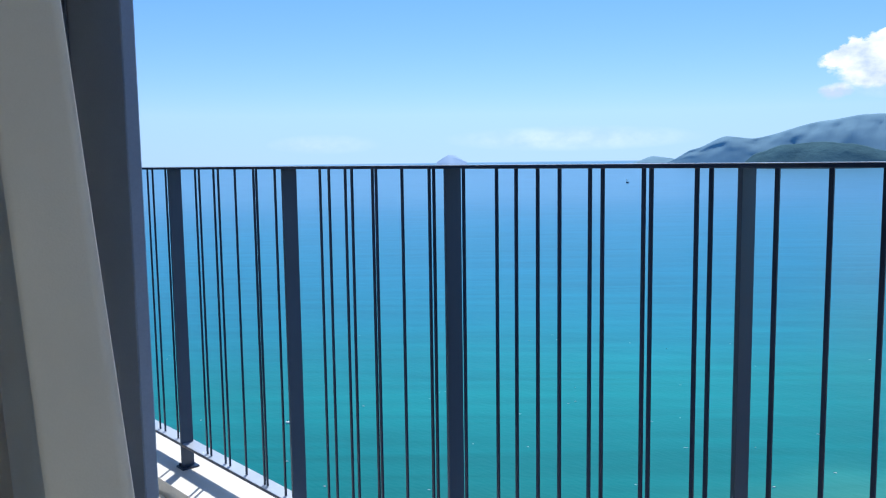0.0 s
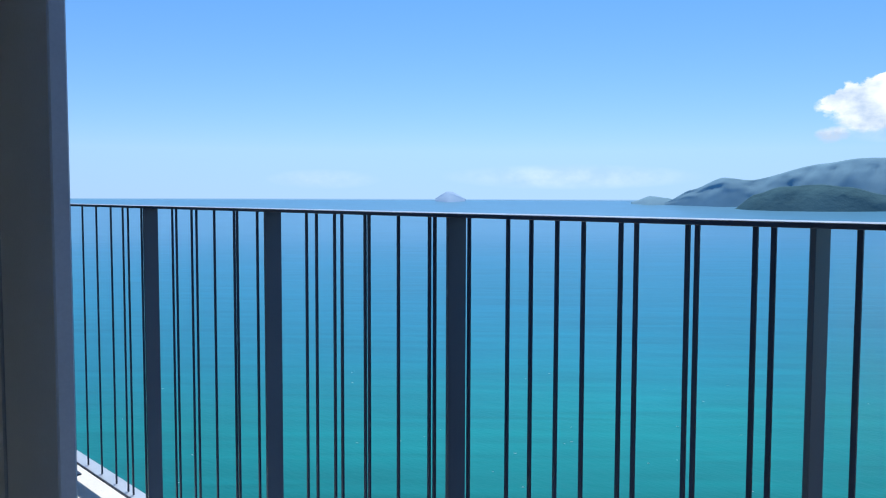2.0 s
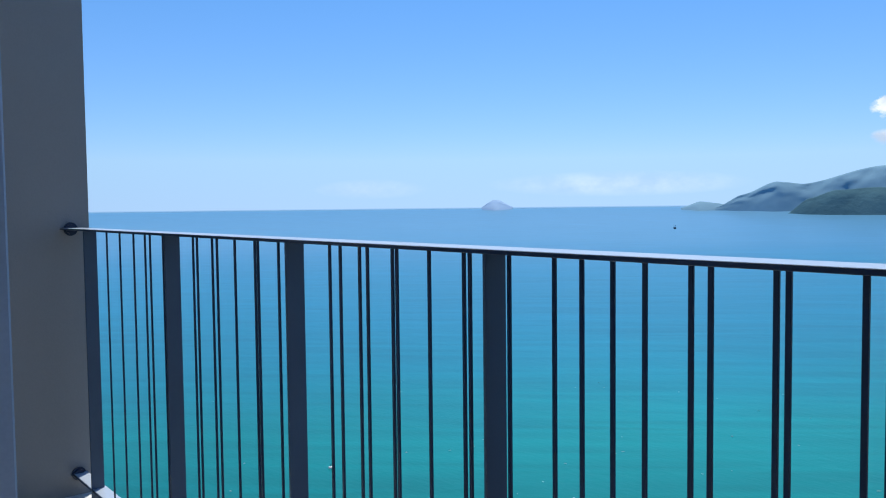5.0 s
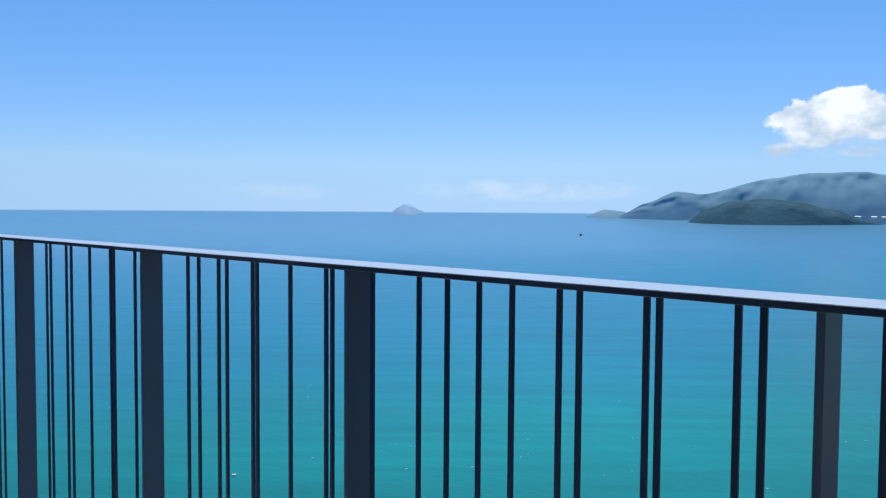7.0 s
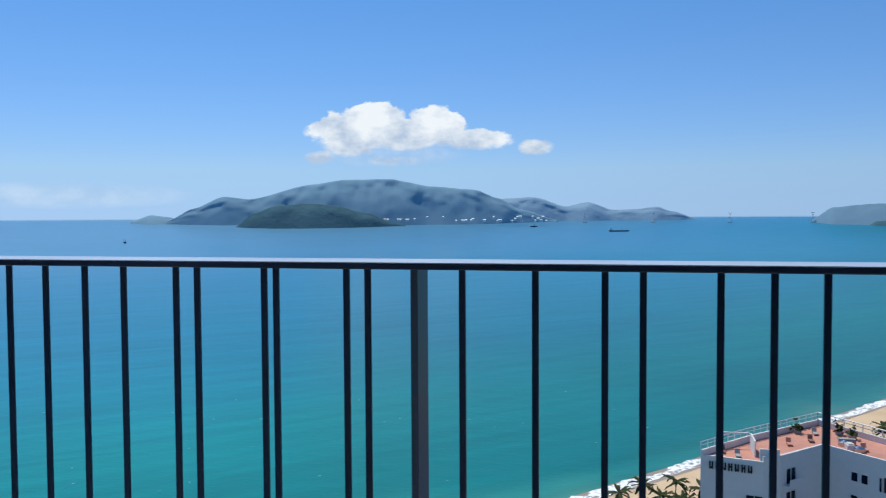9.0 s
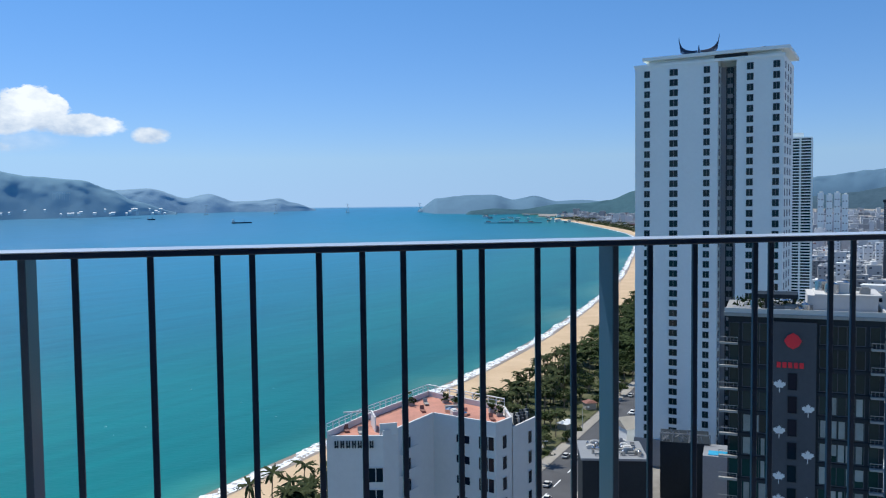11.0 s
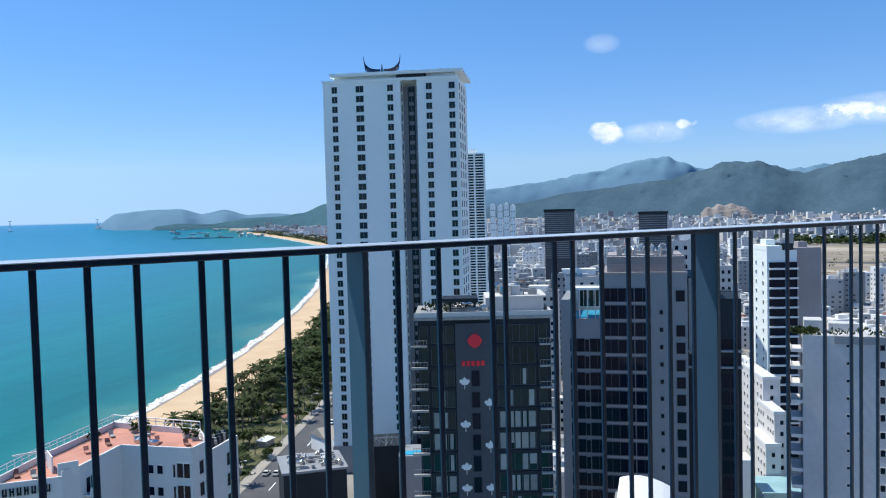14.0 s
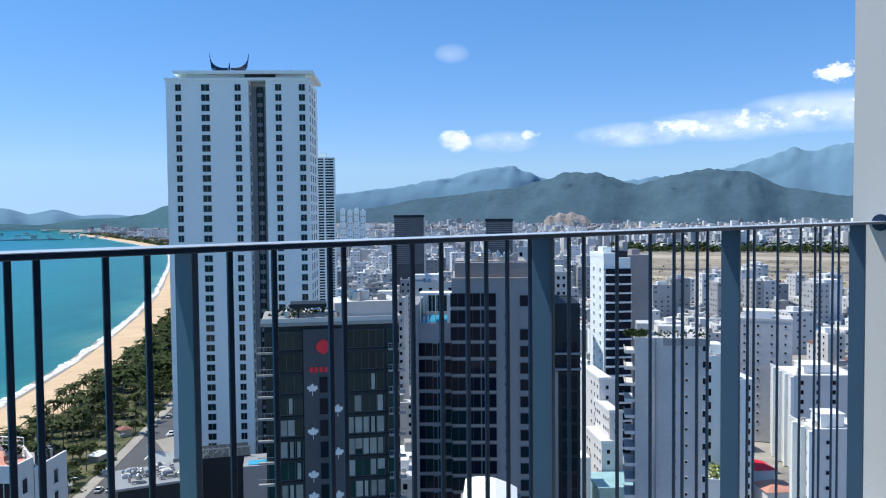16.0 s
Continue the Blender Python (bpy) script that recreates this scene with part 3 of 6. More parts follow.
def hill(name, label, ctrl, dist, front, back, mat, rough=1.0, step=0.2, kind="structure"):
    """A wooded ridge whose crest climbs through the given bearings and heights in degrees."""
    g = Geo()
    a0, a1, peak = ctrl[0][0], ctrl[-1][0], max(e for _, e in ctrl)
    n, rows = int((a1 - a0) / step) + 1, 22
    for i in range(n + 1):
        a = a0 + (a1 - a0) * i / n
        crest = EYE.z + dist * math.tan(radians(curve_at(ctrl, a)))
        tall = (crest - sea_z(dist)) / (EYE.z + dist * math.tan(radians(peak)) - sea_z(dist))
        run, fall = front * max(0.1, tall), back * max(0.1, tall)
        for j in range(rows + 1):
            f = j / rows
            d = dist - run * (1 - f / 0.7) if f < 0.7 else dist + fall * (f - 0.7) / 0.3
            base = sea_z(d) - 2
            climb = min(1, f / 0.7)
            up = 0.6 * climb + 0.4 * math.sin(climb * math.pi / 2) if f < 0.7 else math.cos((f - 0.7) / 0.3 * math.pi / 2)
            x, y = polar(a, d)
            rib = noise.fractal(Vector((a * 0.55, f * 2.2, dist * 0.001)), 1.0, 2.0, 5)
            fine = noise.fractal(Vector((x * 0.02, y * 0.02, 3.0)), 1.0, 2.0, 4)
            h = max(0.0, crest - base)
            z = base + h * max(0, up + (rib * 0.16 * rough) * up * (1 - up) * 4) + fine * 0.028 * rough * h * (0.3 + up)
            shift = rib * run * 0.2 * (1 - abs(2 * f - 1))
            x, y = polar(a + fine * 0.05, d + shift)
            g.v.append((x, y, z))
    for i in range(n):
        for j in range(rows):
            a = i * (rows + 1) + j
            g.f.append([a, a + rows + 1, a + rows + 2, a + 1])
            g.m.append(0)
    return tagged(new(name, g.mesh(name, mat, True)), label, "hill", kind=kind)


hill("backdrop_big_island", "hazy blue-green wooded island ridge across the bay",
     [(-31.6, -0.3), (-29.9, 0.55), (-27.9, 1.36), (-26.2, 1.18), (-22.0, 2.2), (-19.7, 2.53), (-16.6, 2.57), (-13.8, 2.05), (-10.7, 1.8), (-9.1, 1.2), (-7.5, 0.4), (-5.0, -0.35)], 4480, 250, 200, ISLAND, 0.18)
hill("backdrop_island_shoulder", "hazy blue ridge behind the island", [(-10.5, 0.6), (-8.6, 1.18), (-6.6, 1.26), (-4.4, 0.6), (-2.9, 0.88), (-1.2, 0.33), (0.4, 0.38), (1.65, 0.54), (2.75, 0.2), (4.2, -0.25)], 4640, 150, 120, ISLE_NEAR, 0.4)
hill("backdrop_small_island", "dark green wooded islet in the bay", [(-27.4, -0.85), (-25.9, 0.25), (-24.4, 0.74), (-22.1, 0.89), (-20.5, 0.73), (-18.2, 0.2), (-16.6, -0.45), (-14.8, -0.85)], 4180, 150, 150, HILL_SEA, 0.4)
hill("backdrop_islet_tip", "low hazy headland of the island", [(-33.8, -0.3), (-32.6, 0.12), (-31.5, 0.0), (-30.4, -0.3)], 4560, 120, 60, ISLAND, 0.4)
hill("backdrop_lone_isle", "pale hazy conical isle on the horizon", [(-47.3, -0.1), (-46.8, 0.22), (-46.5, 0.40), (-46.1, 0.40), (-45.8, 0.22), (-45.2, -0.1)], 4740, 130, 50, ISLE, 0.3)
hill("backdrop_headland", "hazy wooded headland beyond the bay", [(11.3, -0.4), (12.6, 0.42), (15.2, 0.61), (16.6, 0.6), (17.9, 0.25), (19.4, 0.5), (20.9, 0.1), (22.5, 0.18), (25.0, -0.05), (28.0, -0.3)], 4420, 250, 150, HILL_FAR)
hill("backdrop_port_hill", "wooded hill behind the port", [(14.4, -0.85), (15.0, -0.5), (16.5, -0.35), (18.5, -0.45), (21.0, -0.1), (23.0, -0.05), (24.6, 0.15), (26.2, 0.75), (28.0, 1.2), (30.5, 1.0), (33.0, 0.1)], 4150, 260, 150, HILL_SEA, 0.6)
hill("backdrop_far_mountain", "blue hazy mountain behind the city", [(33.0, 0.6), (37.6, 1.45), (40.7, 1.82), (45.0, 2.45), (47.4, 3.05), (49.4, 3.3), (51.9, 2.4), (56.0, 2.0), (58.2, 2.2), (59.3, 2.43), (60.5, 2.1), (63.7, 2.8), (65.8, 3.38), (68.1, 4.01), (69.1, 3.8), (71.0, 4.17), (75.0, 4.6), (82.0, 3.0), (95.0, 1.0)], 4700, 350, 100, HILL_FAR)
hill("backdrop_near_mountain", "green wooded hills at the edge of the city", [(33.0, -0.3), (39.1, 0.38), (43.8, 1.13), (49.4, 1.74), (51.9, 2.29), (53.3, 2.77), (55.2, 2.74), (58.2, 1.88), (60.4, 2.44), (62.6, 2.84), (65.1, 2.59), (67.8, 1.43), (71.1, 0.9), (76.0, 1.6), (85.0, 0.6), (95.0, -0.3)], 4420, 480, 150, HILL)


# ---- buildings ----
GZ = SEA + 2.2


def window_mesh(name, w, h, frame, glass, bars=1, depth=0.12):
    """Frame, mullions and recessed panes as one connected mesh."""
    t = min(0.09, w * 0.06)
    xs = [-w / 2 - t, -w / 2]
    for k in range(bars):
        x = -w / 2 + w * (k + 1) / (bars + 1)
        xs += [x - t / 2, x + t / 2]
    xs += [w / 2, w / 2 + t]
    zs = [-t, 0, h, h + t]
    g, n = Geo(), len(xs)
    for z in zs:
        g.v += [(x, -depth, z) for x in xs]
    for j in range(3):
        for i in range(n - 1):
            a, b, c, d = j * n + i, j * n + i + 1, (j + 1) * n + i + 1, (j + 1) * n + i
            if j == 1 and i % 2 == 1:
                k = len(g.v)
                g.v += [(g.v[q][0], -0.02, g.v[q][2]) for q in (a, b, c, d)]
                g.f += [[a, b, k + 1, k], [b, c, k + 2, k + 1], [c, d, k + 3, k + 2], [d, a, k, k + 3], [k, k + 1, k + 2, k + 3]]
                g.m += [0, 0, 0, 0, 1]
            else:
                g.f.append([a, b, c, d])
                g.m.append(0)
    k = len(g.v)
    g.v += [(xs[0], 0.05, zs[0]), (xs[-1], 0.05, zs[0]), (xs[-1], 0.05, zs[-1]), (xs[0], 0.05, zs[-1])]
    g.f.append([k, k + 1] + list(reversed(range(n))))
    g.m.append(0)
    g.f.append([3 * n + i for i in range(n)] + [k + 2, k + 3])
    g.f.append([0, n, 2 * n, 3 * n, k + 3, k])
    g.f.append([n - 1, k + 1, k + 2, 4 * n - 1, 3 * n - 1, 2 * n - 1])
    g.m += [0, 0, 0]
    return g.mesh(name, [frame, glass])


def put(name, mesh, parent, x, y, z, rz=0.0, label=""):
    o = part(name, mesh, None, parent, label)
    o.matrix_basis = pose(x, y, z, 0, 0, rz)
    return o


def building(label, az, dist, turn=0.0, name="building", category="building", group=""):
    x, y = polar(az, dist)
    return thing(name, label, category, pose(x, y, GZ, 0, 0, -az + turn), group)


def zl(z):
    """Height above the city ground."""
    return z - GZ


def roof_clutter(parent, x0, y0, x1, y1, z, seed, n=8, mats=None):
    r = random.Random(seed)
    for k in range(n):
        w, d, h = r.uniform(0.8, 2.4), r.uniform(0.8, 2.4), r.uniform(0.5, 1.7)
        x, y = r.uniform(x0 + 1.5, x1 - 1.5), r.uniform(y0 + 1.5, y1 - 1.5)
        g = Geo()
        kind = k % 3
        if kind == 0:
            g.tube([(x, y, z), (x, y, z + h)], w * 0.4, 12).tube([(x, y, z + h), (x, y, z + h + 0.3)], [w * 0.4, 0.1], 12)
            part("water_tank", g, STEEL, parent)
        elif kind == 1:
            g.box(x - w / 2, y - d / 2, z, x + w / 2, y + d / 2, z + h, c=0.08).box(x - w / 3, y - d / 3, z + h, x + w / 3, y + d / 3, z + h + 0.2)
            part("plant_housing", g, (PALE_CLAD, CONCRETE, MID_CLAD)[k // 3 % 3], parent)
        else:
            g.box(x - w / 2, y - 0.3, z + 0.4, x + w / 2, y + 0.3, z + 0.9).box(x - w / 2, y - 0.2, z, x - w / 2 + 0.15, y + 0.2, z + 0.4).box(x + w / 2 - 0.15, y - 0.2, z, x + w / 2, y + 0.2, z + 0.4)
            part("air_unit", g, CONCRETE, parent)


def white_tower():
    b = building("tall white hotel tower with dark vertical slot", 30.85, 272, -10.0, "hotel_tower", "tower")
    top = zl(44.6)
    W, D = 45.0, 26.0
    s0, s1 = 3.4, 8.9       # the recessed slot
    g = Geo()
    g.prism([(-W / 2, 0), (s0, 0), (s0, 7), (s1, 7), (s1, 0), (W / 2, 0), (W / 2, D), (-W / 2, D)], 0, top)
    part("wall", g, TOWER_WHITE, b)
    part("slot_wall", Geo().box(s0 + 0.01, 5.6, 0, s1 - 0.01, 6.98, top - 1.5), MID_CLAD, b, "dark grey recessed slot")
    g = Geo().box(-W / 2 + 2.6, -1.0, top + 1.6, W / 2 + 1.6, D, top + 2.6).box(-W / 2 + 3.5, 1.5, top, W / 2 - 1.0, D - 1, top + 1.6)
    part("roof_slab", g, TOWER_WHITE, b, "oversailing white roof slab")
    part("parapet", Geo().box(-W / 2 - 0.3, -0.3, top - 0.4, W / 2 + 0.3, 0.1, top + 0.5), TOWER_WHITE, b)
    # dark box painted in for the shade under the roof slab
    part("roof_gap_shade", Geo().box(s0 - 1, -0.32, top + 0.6, s1 + 3, 1.4, top + 1.55), DARK_CLAD, b)
    wins = {w: window_mesh("window", w * 1.12, 1.95, MID_CLAD, GLASS_GREEN, 1) for w in (1.5, 2.2, 1.6, 1.3)}
    for i in range(38):
        z = zl(41.0) - 3.2 * i
        for x, w in ((-18.6, 1.5), (-10.1, 2.2), (0.1, 1.6), (12.9, 1.6), (20.4, 1.6)):
            put("window", wins[w], b, x, -0.005, z)
        put("window", wins[1.6], b, 6.2, 5.55, z, 0, "")
        put("window", wins[1.3], b, s0 + 0.005, 2.6, z, 90)
        for y in (3.5, 10.0, 17.0):
            put("window", wins[1.3], b, W / 2 + 0.005, y, z, 90)
        if i % 2 == 0:
            put("window", wins[1.3], b, -W / 2 - 0.005, 8.0, z, -90)
    part("slot_rib", Geo().box(s0 + 1.6, 5.4, 0, s0 + 1.9, 5.62, top - 2).box(s1 - 1.9, 5.4, 0, s1 - 1.6, 5.62, top - 2), DARK_CLAD, b)
    part("base_band", Geo().box(-W / 2 - 0.2, -0.5, 0, W / 2 + 0.2, 0.0, 9), MID_CLAD, b, "brown-grey stone plinth")
    # wing-shaped emblem on the roof
    g, feathers = Geo(), []
    z0 = top + 2.6
    for sgn in (-1, 1):
        for k in range(6):
            xk, hk, pts = 6.2 - 0.1 * k, 6.0 - 0.78 * k, []
            for q in range(10):
                t = q / 9
                pts.append((-3.0 + sgn * (0.5 + (xk - 0.5) * (1 - (1 - t) ** 2.2)), 3.0, z0 + 1.4 - 0.1 * k + (hk - 1.3) * t ** 1.7 - 0.3 * math.sin(t * math.pi)))
            feathers.append(Geo().tube(pts, [0.13] * 5 + [0.15, 0.16, 0.15, 0.12, 0.04], 5))
    g.tube([(-3, 3, z0), (-3, 3, z0 + 3.0)], [0.5, 0.12], 6)
    emblem = part("roof_emblem", g, NAVY, b, "dark metal wing-shaped emblem")
    for f in feathers:
        part("feather", f, NAVY, emblem)
    for x in (-7.5, 1.5):
        part("strut", Geo().tube([(x, 3, z0), (x, 3, z0 + 2.4)], 0.12, 5), NAVY, emblem)
    roof_clutter(b, 4, 4, 20, 20, top + 2.6, 4, 5)


def banded_tower(label, az, dist, w, d, top, step, wall, band, turn=0.0, glass=None, bandh=1.1, proud=0.5):
    """A tower with a pale balcony band on every floor over dark glazing."""
    b = building(label, az, dist, turn, "tower", "tower")
    h = zl(top)
    part("wall", Geo().box(-w / 2, 0, 0, w / 2, d, h), glass or GLASS, b)
    part("roof", Geo().box(-w / 2 - 0.3, -0.3, h, w / 2 + 0.3, d + 0.3, h + 0.8).box(-w / 4, d * 0.3, h + 0.8, w / 4, d * 0.7, h + 4), wall, b)
    m = Geo().box(-w / 2 - proud, -proud, 0, w / 2 + proud, d + proud, bandh).mesh("balcony_band", band)
    n = int(h / step)
    for i in range(min(n, 60)):
        put("balcony_band", m, b, 0, 0, h - step * (i + 1) + 0.2)
    for x in (-w / 2, -w / 6, w / 6, w / 2):
        part("corner_pier", Geo().box(x - 0.6, -proud - 0.1, 0, x + 0.6, 1.2, h), wall, b)
    return b


def leaf_emblem(s, mat):
    """A small five-lobed leaf."""
    half = [(0.0, 1.0), (0.16, 0.66), (0.34, 0.76), (0.28, 0.34), (0.62, 0.56), (0.70, 0.40), (0.98, 0.42), (0.86, 0.16), (1.0, 0.02), (0.52, -0.34), (0.58, -0.52), (0.08, -0.46)]
    pts = [(x * s, z * s) for x, z in half] + [(-x * s, z * s) for x, z in reversed(half[1:])]
    g = Geo()
    n = len(pts)
    for y in (-0.06, 0.02):
        g.v += [(x, y, z) for x, z in pts]
    g.f += [list(range(n)), [n + i for i in reversed(range(n))]]
    g.f += [[i, n + i, n + (i + 1) % n, (i + 1) % n] for i in range(n)]
    g.m += [0] * (n + 2)
    g.box(-s * 0.06, -0.06, -s * 1.3, s * 0.06, 0.02, -s * 0.3)
    return g.mesh("leaf_emblem", mat)


def leaf_hotel():
    """Dark hotel with a red emblem high on its blank panel."""
    b = building("dark grey glazed hotel with red emblem and white leaf signs", 37.0, 127, 3.0, "hotel", "hotel")
    top, W, D = zl(-15.6), 20.5, 16.0
    part("wall", Geo().box(-W / 2, 0, 0, W / 2, D, top), DARK_CLAD, b)
    part("roof", Geo().box(-W / 2 - 0.6, -0.6, top, W / 2 + 0.3, D, top + 0.5), CONCRETE, b, "grey flat roof edge")
    part("parapet", Geo().box(-W / 2 - 0.5, -0.5, top + 0.5, W / 2 + 0.2, -0.3, top + 1.2).box(W / 2, -0.3, top + 0.5, W / 2 + 0.2, D, top + 1.2), PALE_CLAD, b)
    part("roof_house", Geo().box(0.5, 4.5, top + 0.5, W / 2 - 0.5, D - 2, top + 2.8).box(1.5, 4.3, top + 2.8, W / 2, D - 1.8, top + 3.0), PALE_CLAD, b, "pale roof plant room")
    part("pergola", Geo().box(-6.4, 1.6, top + 2.5, -0.8, 6.4, top + 3.1).box(-5.3, 2.3, top + 0.5, -5.0, 2.6, top + 2.6).box(-1.6, 2.3, top + 0.5, -1.3, 2.6, top + 2.6), DARK_CLAD, b)
    roof_clutter(b, 0.5, 4.5, W / 2 - 0.5, D - 2, top + 3.0, 8, 18)
    roof_clutter(b, -W / 2, 0, 2, D, top + 0.5, 9, 16)
    leaves = Geo()
    rr = random.Random(14)
    for k in range(260):
        x, y, z = rr.uniform(-W / 2 + 0.5, -0.5), rr.uniform(3.0, 9.0), top + 0.5 + rr.uniform(0, 1.5)
        a, s = rr.uniform(0, 6.28), rr.uniform(0.25, 0.6)
        leaves.face([(x, y, z), (x + s * math.cos(a), y + s * math.sin(a), z + 0.1), (x + s * math.cos(a) * 0.5, y + s * math.sin(a) * 0.5, z + s)])
    part("planter_box", Geo().box(-W / 2 + 0.4, 2.9, top + 0.5, -0.4, 9.1, top + 0.75, c=0.05), MID_CLAD, b)
    tagged(part("roof_planting", leaves, LEAF, b, "dark green roof planting"), kind="stuff")
    part("sign_panel", Geo().box(-4.5, -0.35, 0, 1.6, 0.0, top - 0.6), SLATE, b, "blank grey sign panel")
    g = Geo()
    ring = [(1.05 * math.cos(a) * (1.12 if k % 2 == 0 else 1.0) - 1.5, 1.05 * math.sin(a) * (1.12 if k % 2 == 0 else 1.0)) for k, a in enumerate(i * math.pi / 4 for i in range(8))]
    g.v += [(x, -0.55, z + top - 3.3) for x, z in ring] + [(x, -0.35, z + top - 3.3) for x, z in ring]
    g.f += [list(range(8)), [15 - q for q in range(8)]] + [[i, 8 + i, 8 + (i + 1) % 8, (i + 1) % 8] for i in range(8)]
    g.m += [0] * 10
    part("emblem", g, RED, b, "red flower-shaped emblem")
    g = Geo()
    for k in range(5):
        g.box(-3.6 + k * 0.75, -0.5, top - 7.2, -3.6 + k * 0.75 + 0.55, -0.35, top - 6.4)
    part("sign_letters", g, RED, b, "red sign bars below the emblem")
    leaf = leaf_emblem(0.85, WHITE)
    small = window_mesh("window", 1.1, 2.3, DARK_CLAD, GLASS, 0)
    wide = window_mesh("window", 5.7, 2.6, SLATE, GLASS_GREEN, 4)
    side = window_mesh("window", 3.4, 2.6, SLATE, GLASS_GREEN, 2)
    slim = window_mesh("window", 1.2, 2.6, SLATE, GLASS_GREEN, 0)
    drapes = [Geo().box(-w, -0.035, lo, w, -0.022, 2.5).mesh("curtain", DRAPE) for w, lo in ((0.52, 0.05), (0.26, 0.05), (0.54, 0.9), (0.4, 0.05))]
    balcony = Geo().box(-0.9, -1.0, 0, 1.7, 0, 0.2).box(-0.9, -1.0, 0.2, 1.7, -0.94, 0.3).box(-0.9, -1.0, 1.05, 1.7, -0.92, 1.13)
    for k in range(6):
        balcony.box(-0.88 + 0.5 * k, -0.99, 0.3, -0.84 + 0.5 * k, -0.95, 1.05)
    balcony = balcony.mesh("balcony", CONCRETE)
    r = random.Random(5)
    for i in range(20):
        z = top - 3.6 - 3.35 * i
        if z < 1:
            break
        a = put("window", side, b, -6.5, -0.02, z)
        c = put("window", wide, b, 4.9, -0.02, z)
        put("window", slim, b, 9.0, -0.02, z)
        put("window", slim, b, -9.4, -0.02, z)
        if i > 1:
            for o, xs in ((a, (-1.1, 0.0, 1.1)), (c, (-2.3, -1.15, 0.0, 1.15, 2.3))):
                for x in xs:
                    if r.random() < (0.45 if i < 4 else 0.78):
                        put("curtain", drapes[int(r.random() * 4)], o, x + r.uniform(-0.06, 0.06), -0.008, 0.0)
            put("window", small, b, -1.5, -0.36, z)
            if i % 2 == 0 or r.random() < 0.4:
                put("leaf_emblem", leaf, b, -3.2, -0.37, z + 0.6)
            if i % 2:
                put("leaf_emblem", leaf, b, 0.6, -0.37, z + 0.6)
        put("balcony", balcony, b, -W / 2 - 0.3, -0.19, z - 0.5)
        put("balcony", balcony, b, W / 2 - 0.9, -0.19, z - 0.5)
        part("floor_band", Geo().box(-W / 2 - 0.1, -0.18, z - 0.75, -4.5, 0, z - 0.25), DARK_CLAD, b)
        part("floor_band", Geo().box(1.6, -0.18, z - 0.75, W / 2 + 0.1, 0, z - 0.25), DARK_CLAD, b)


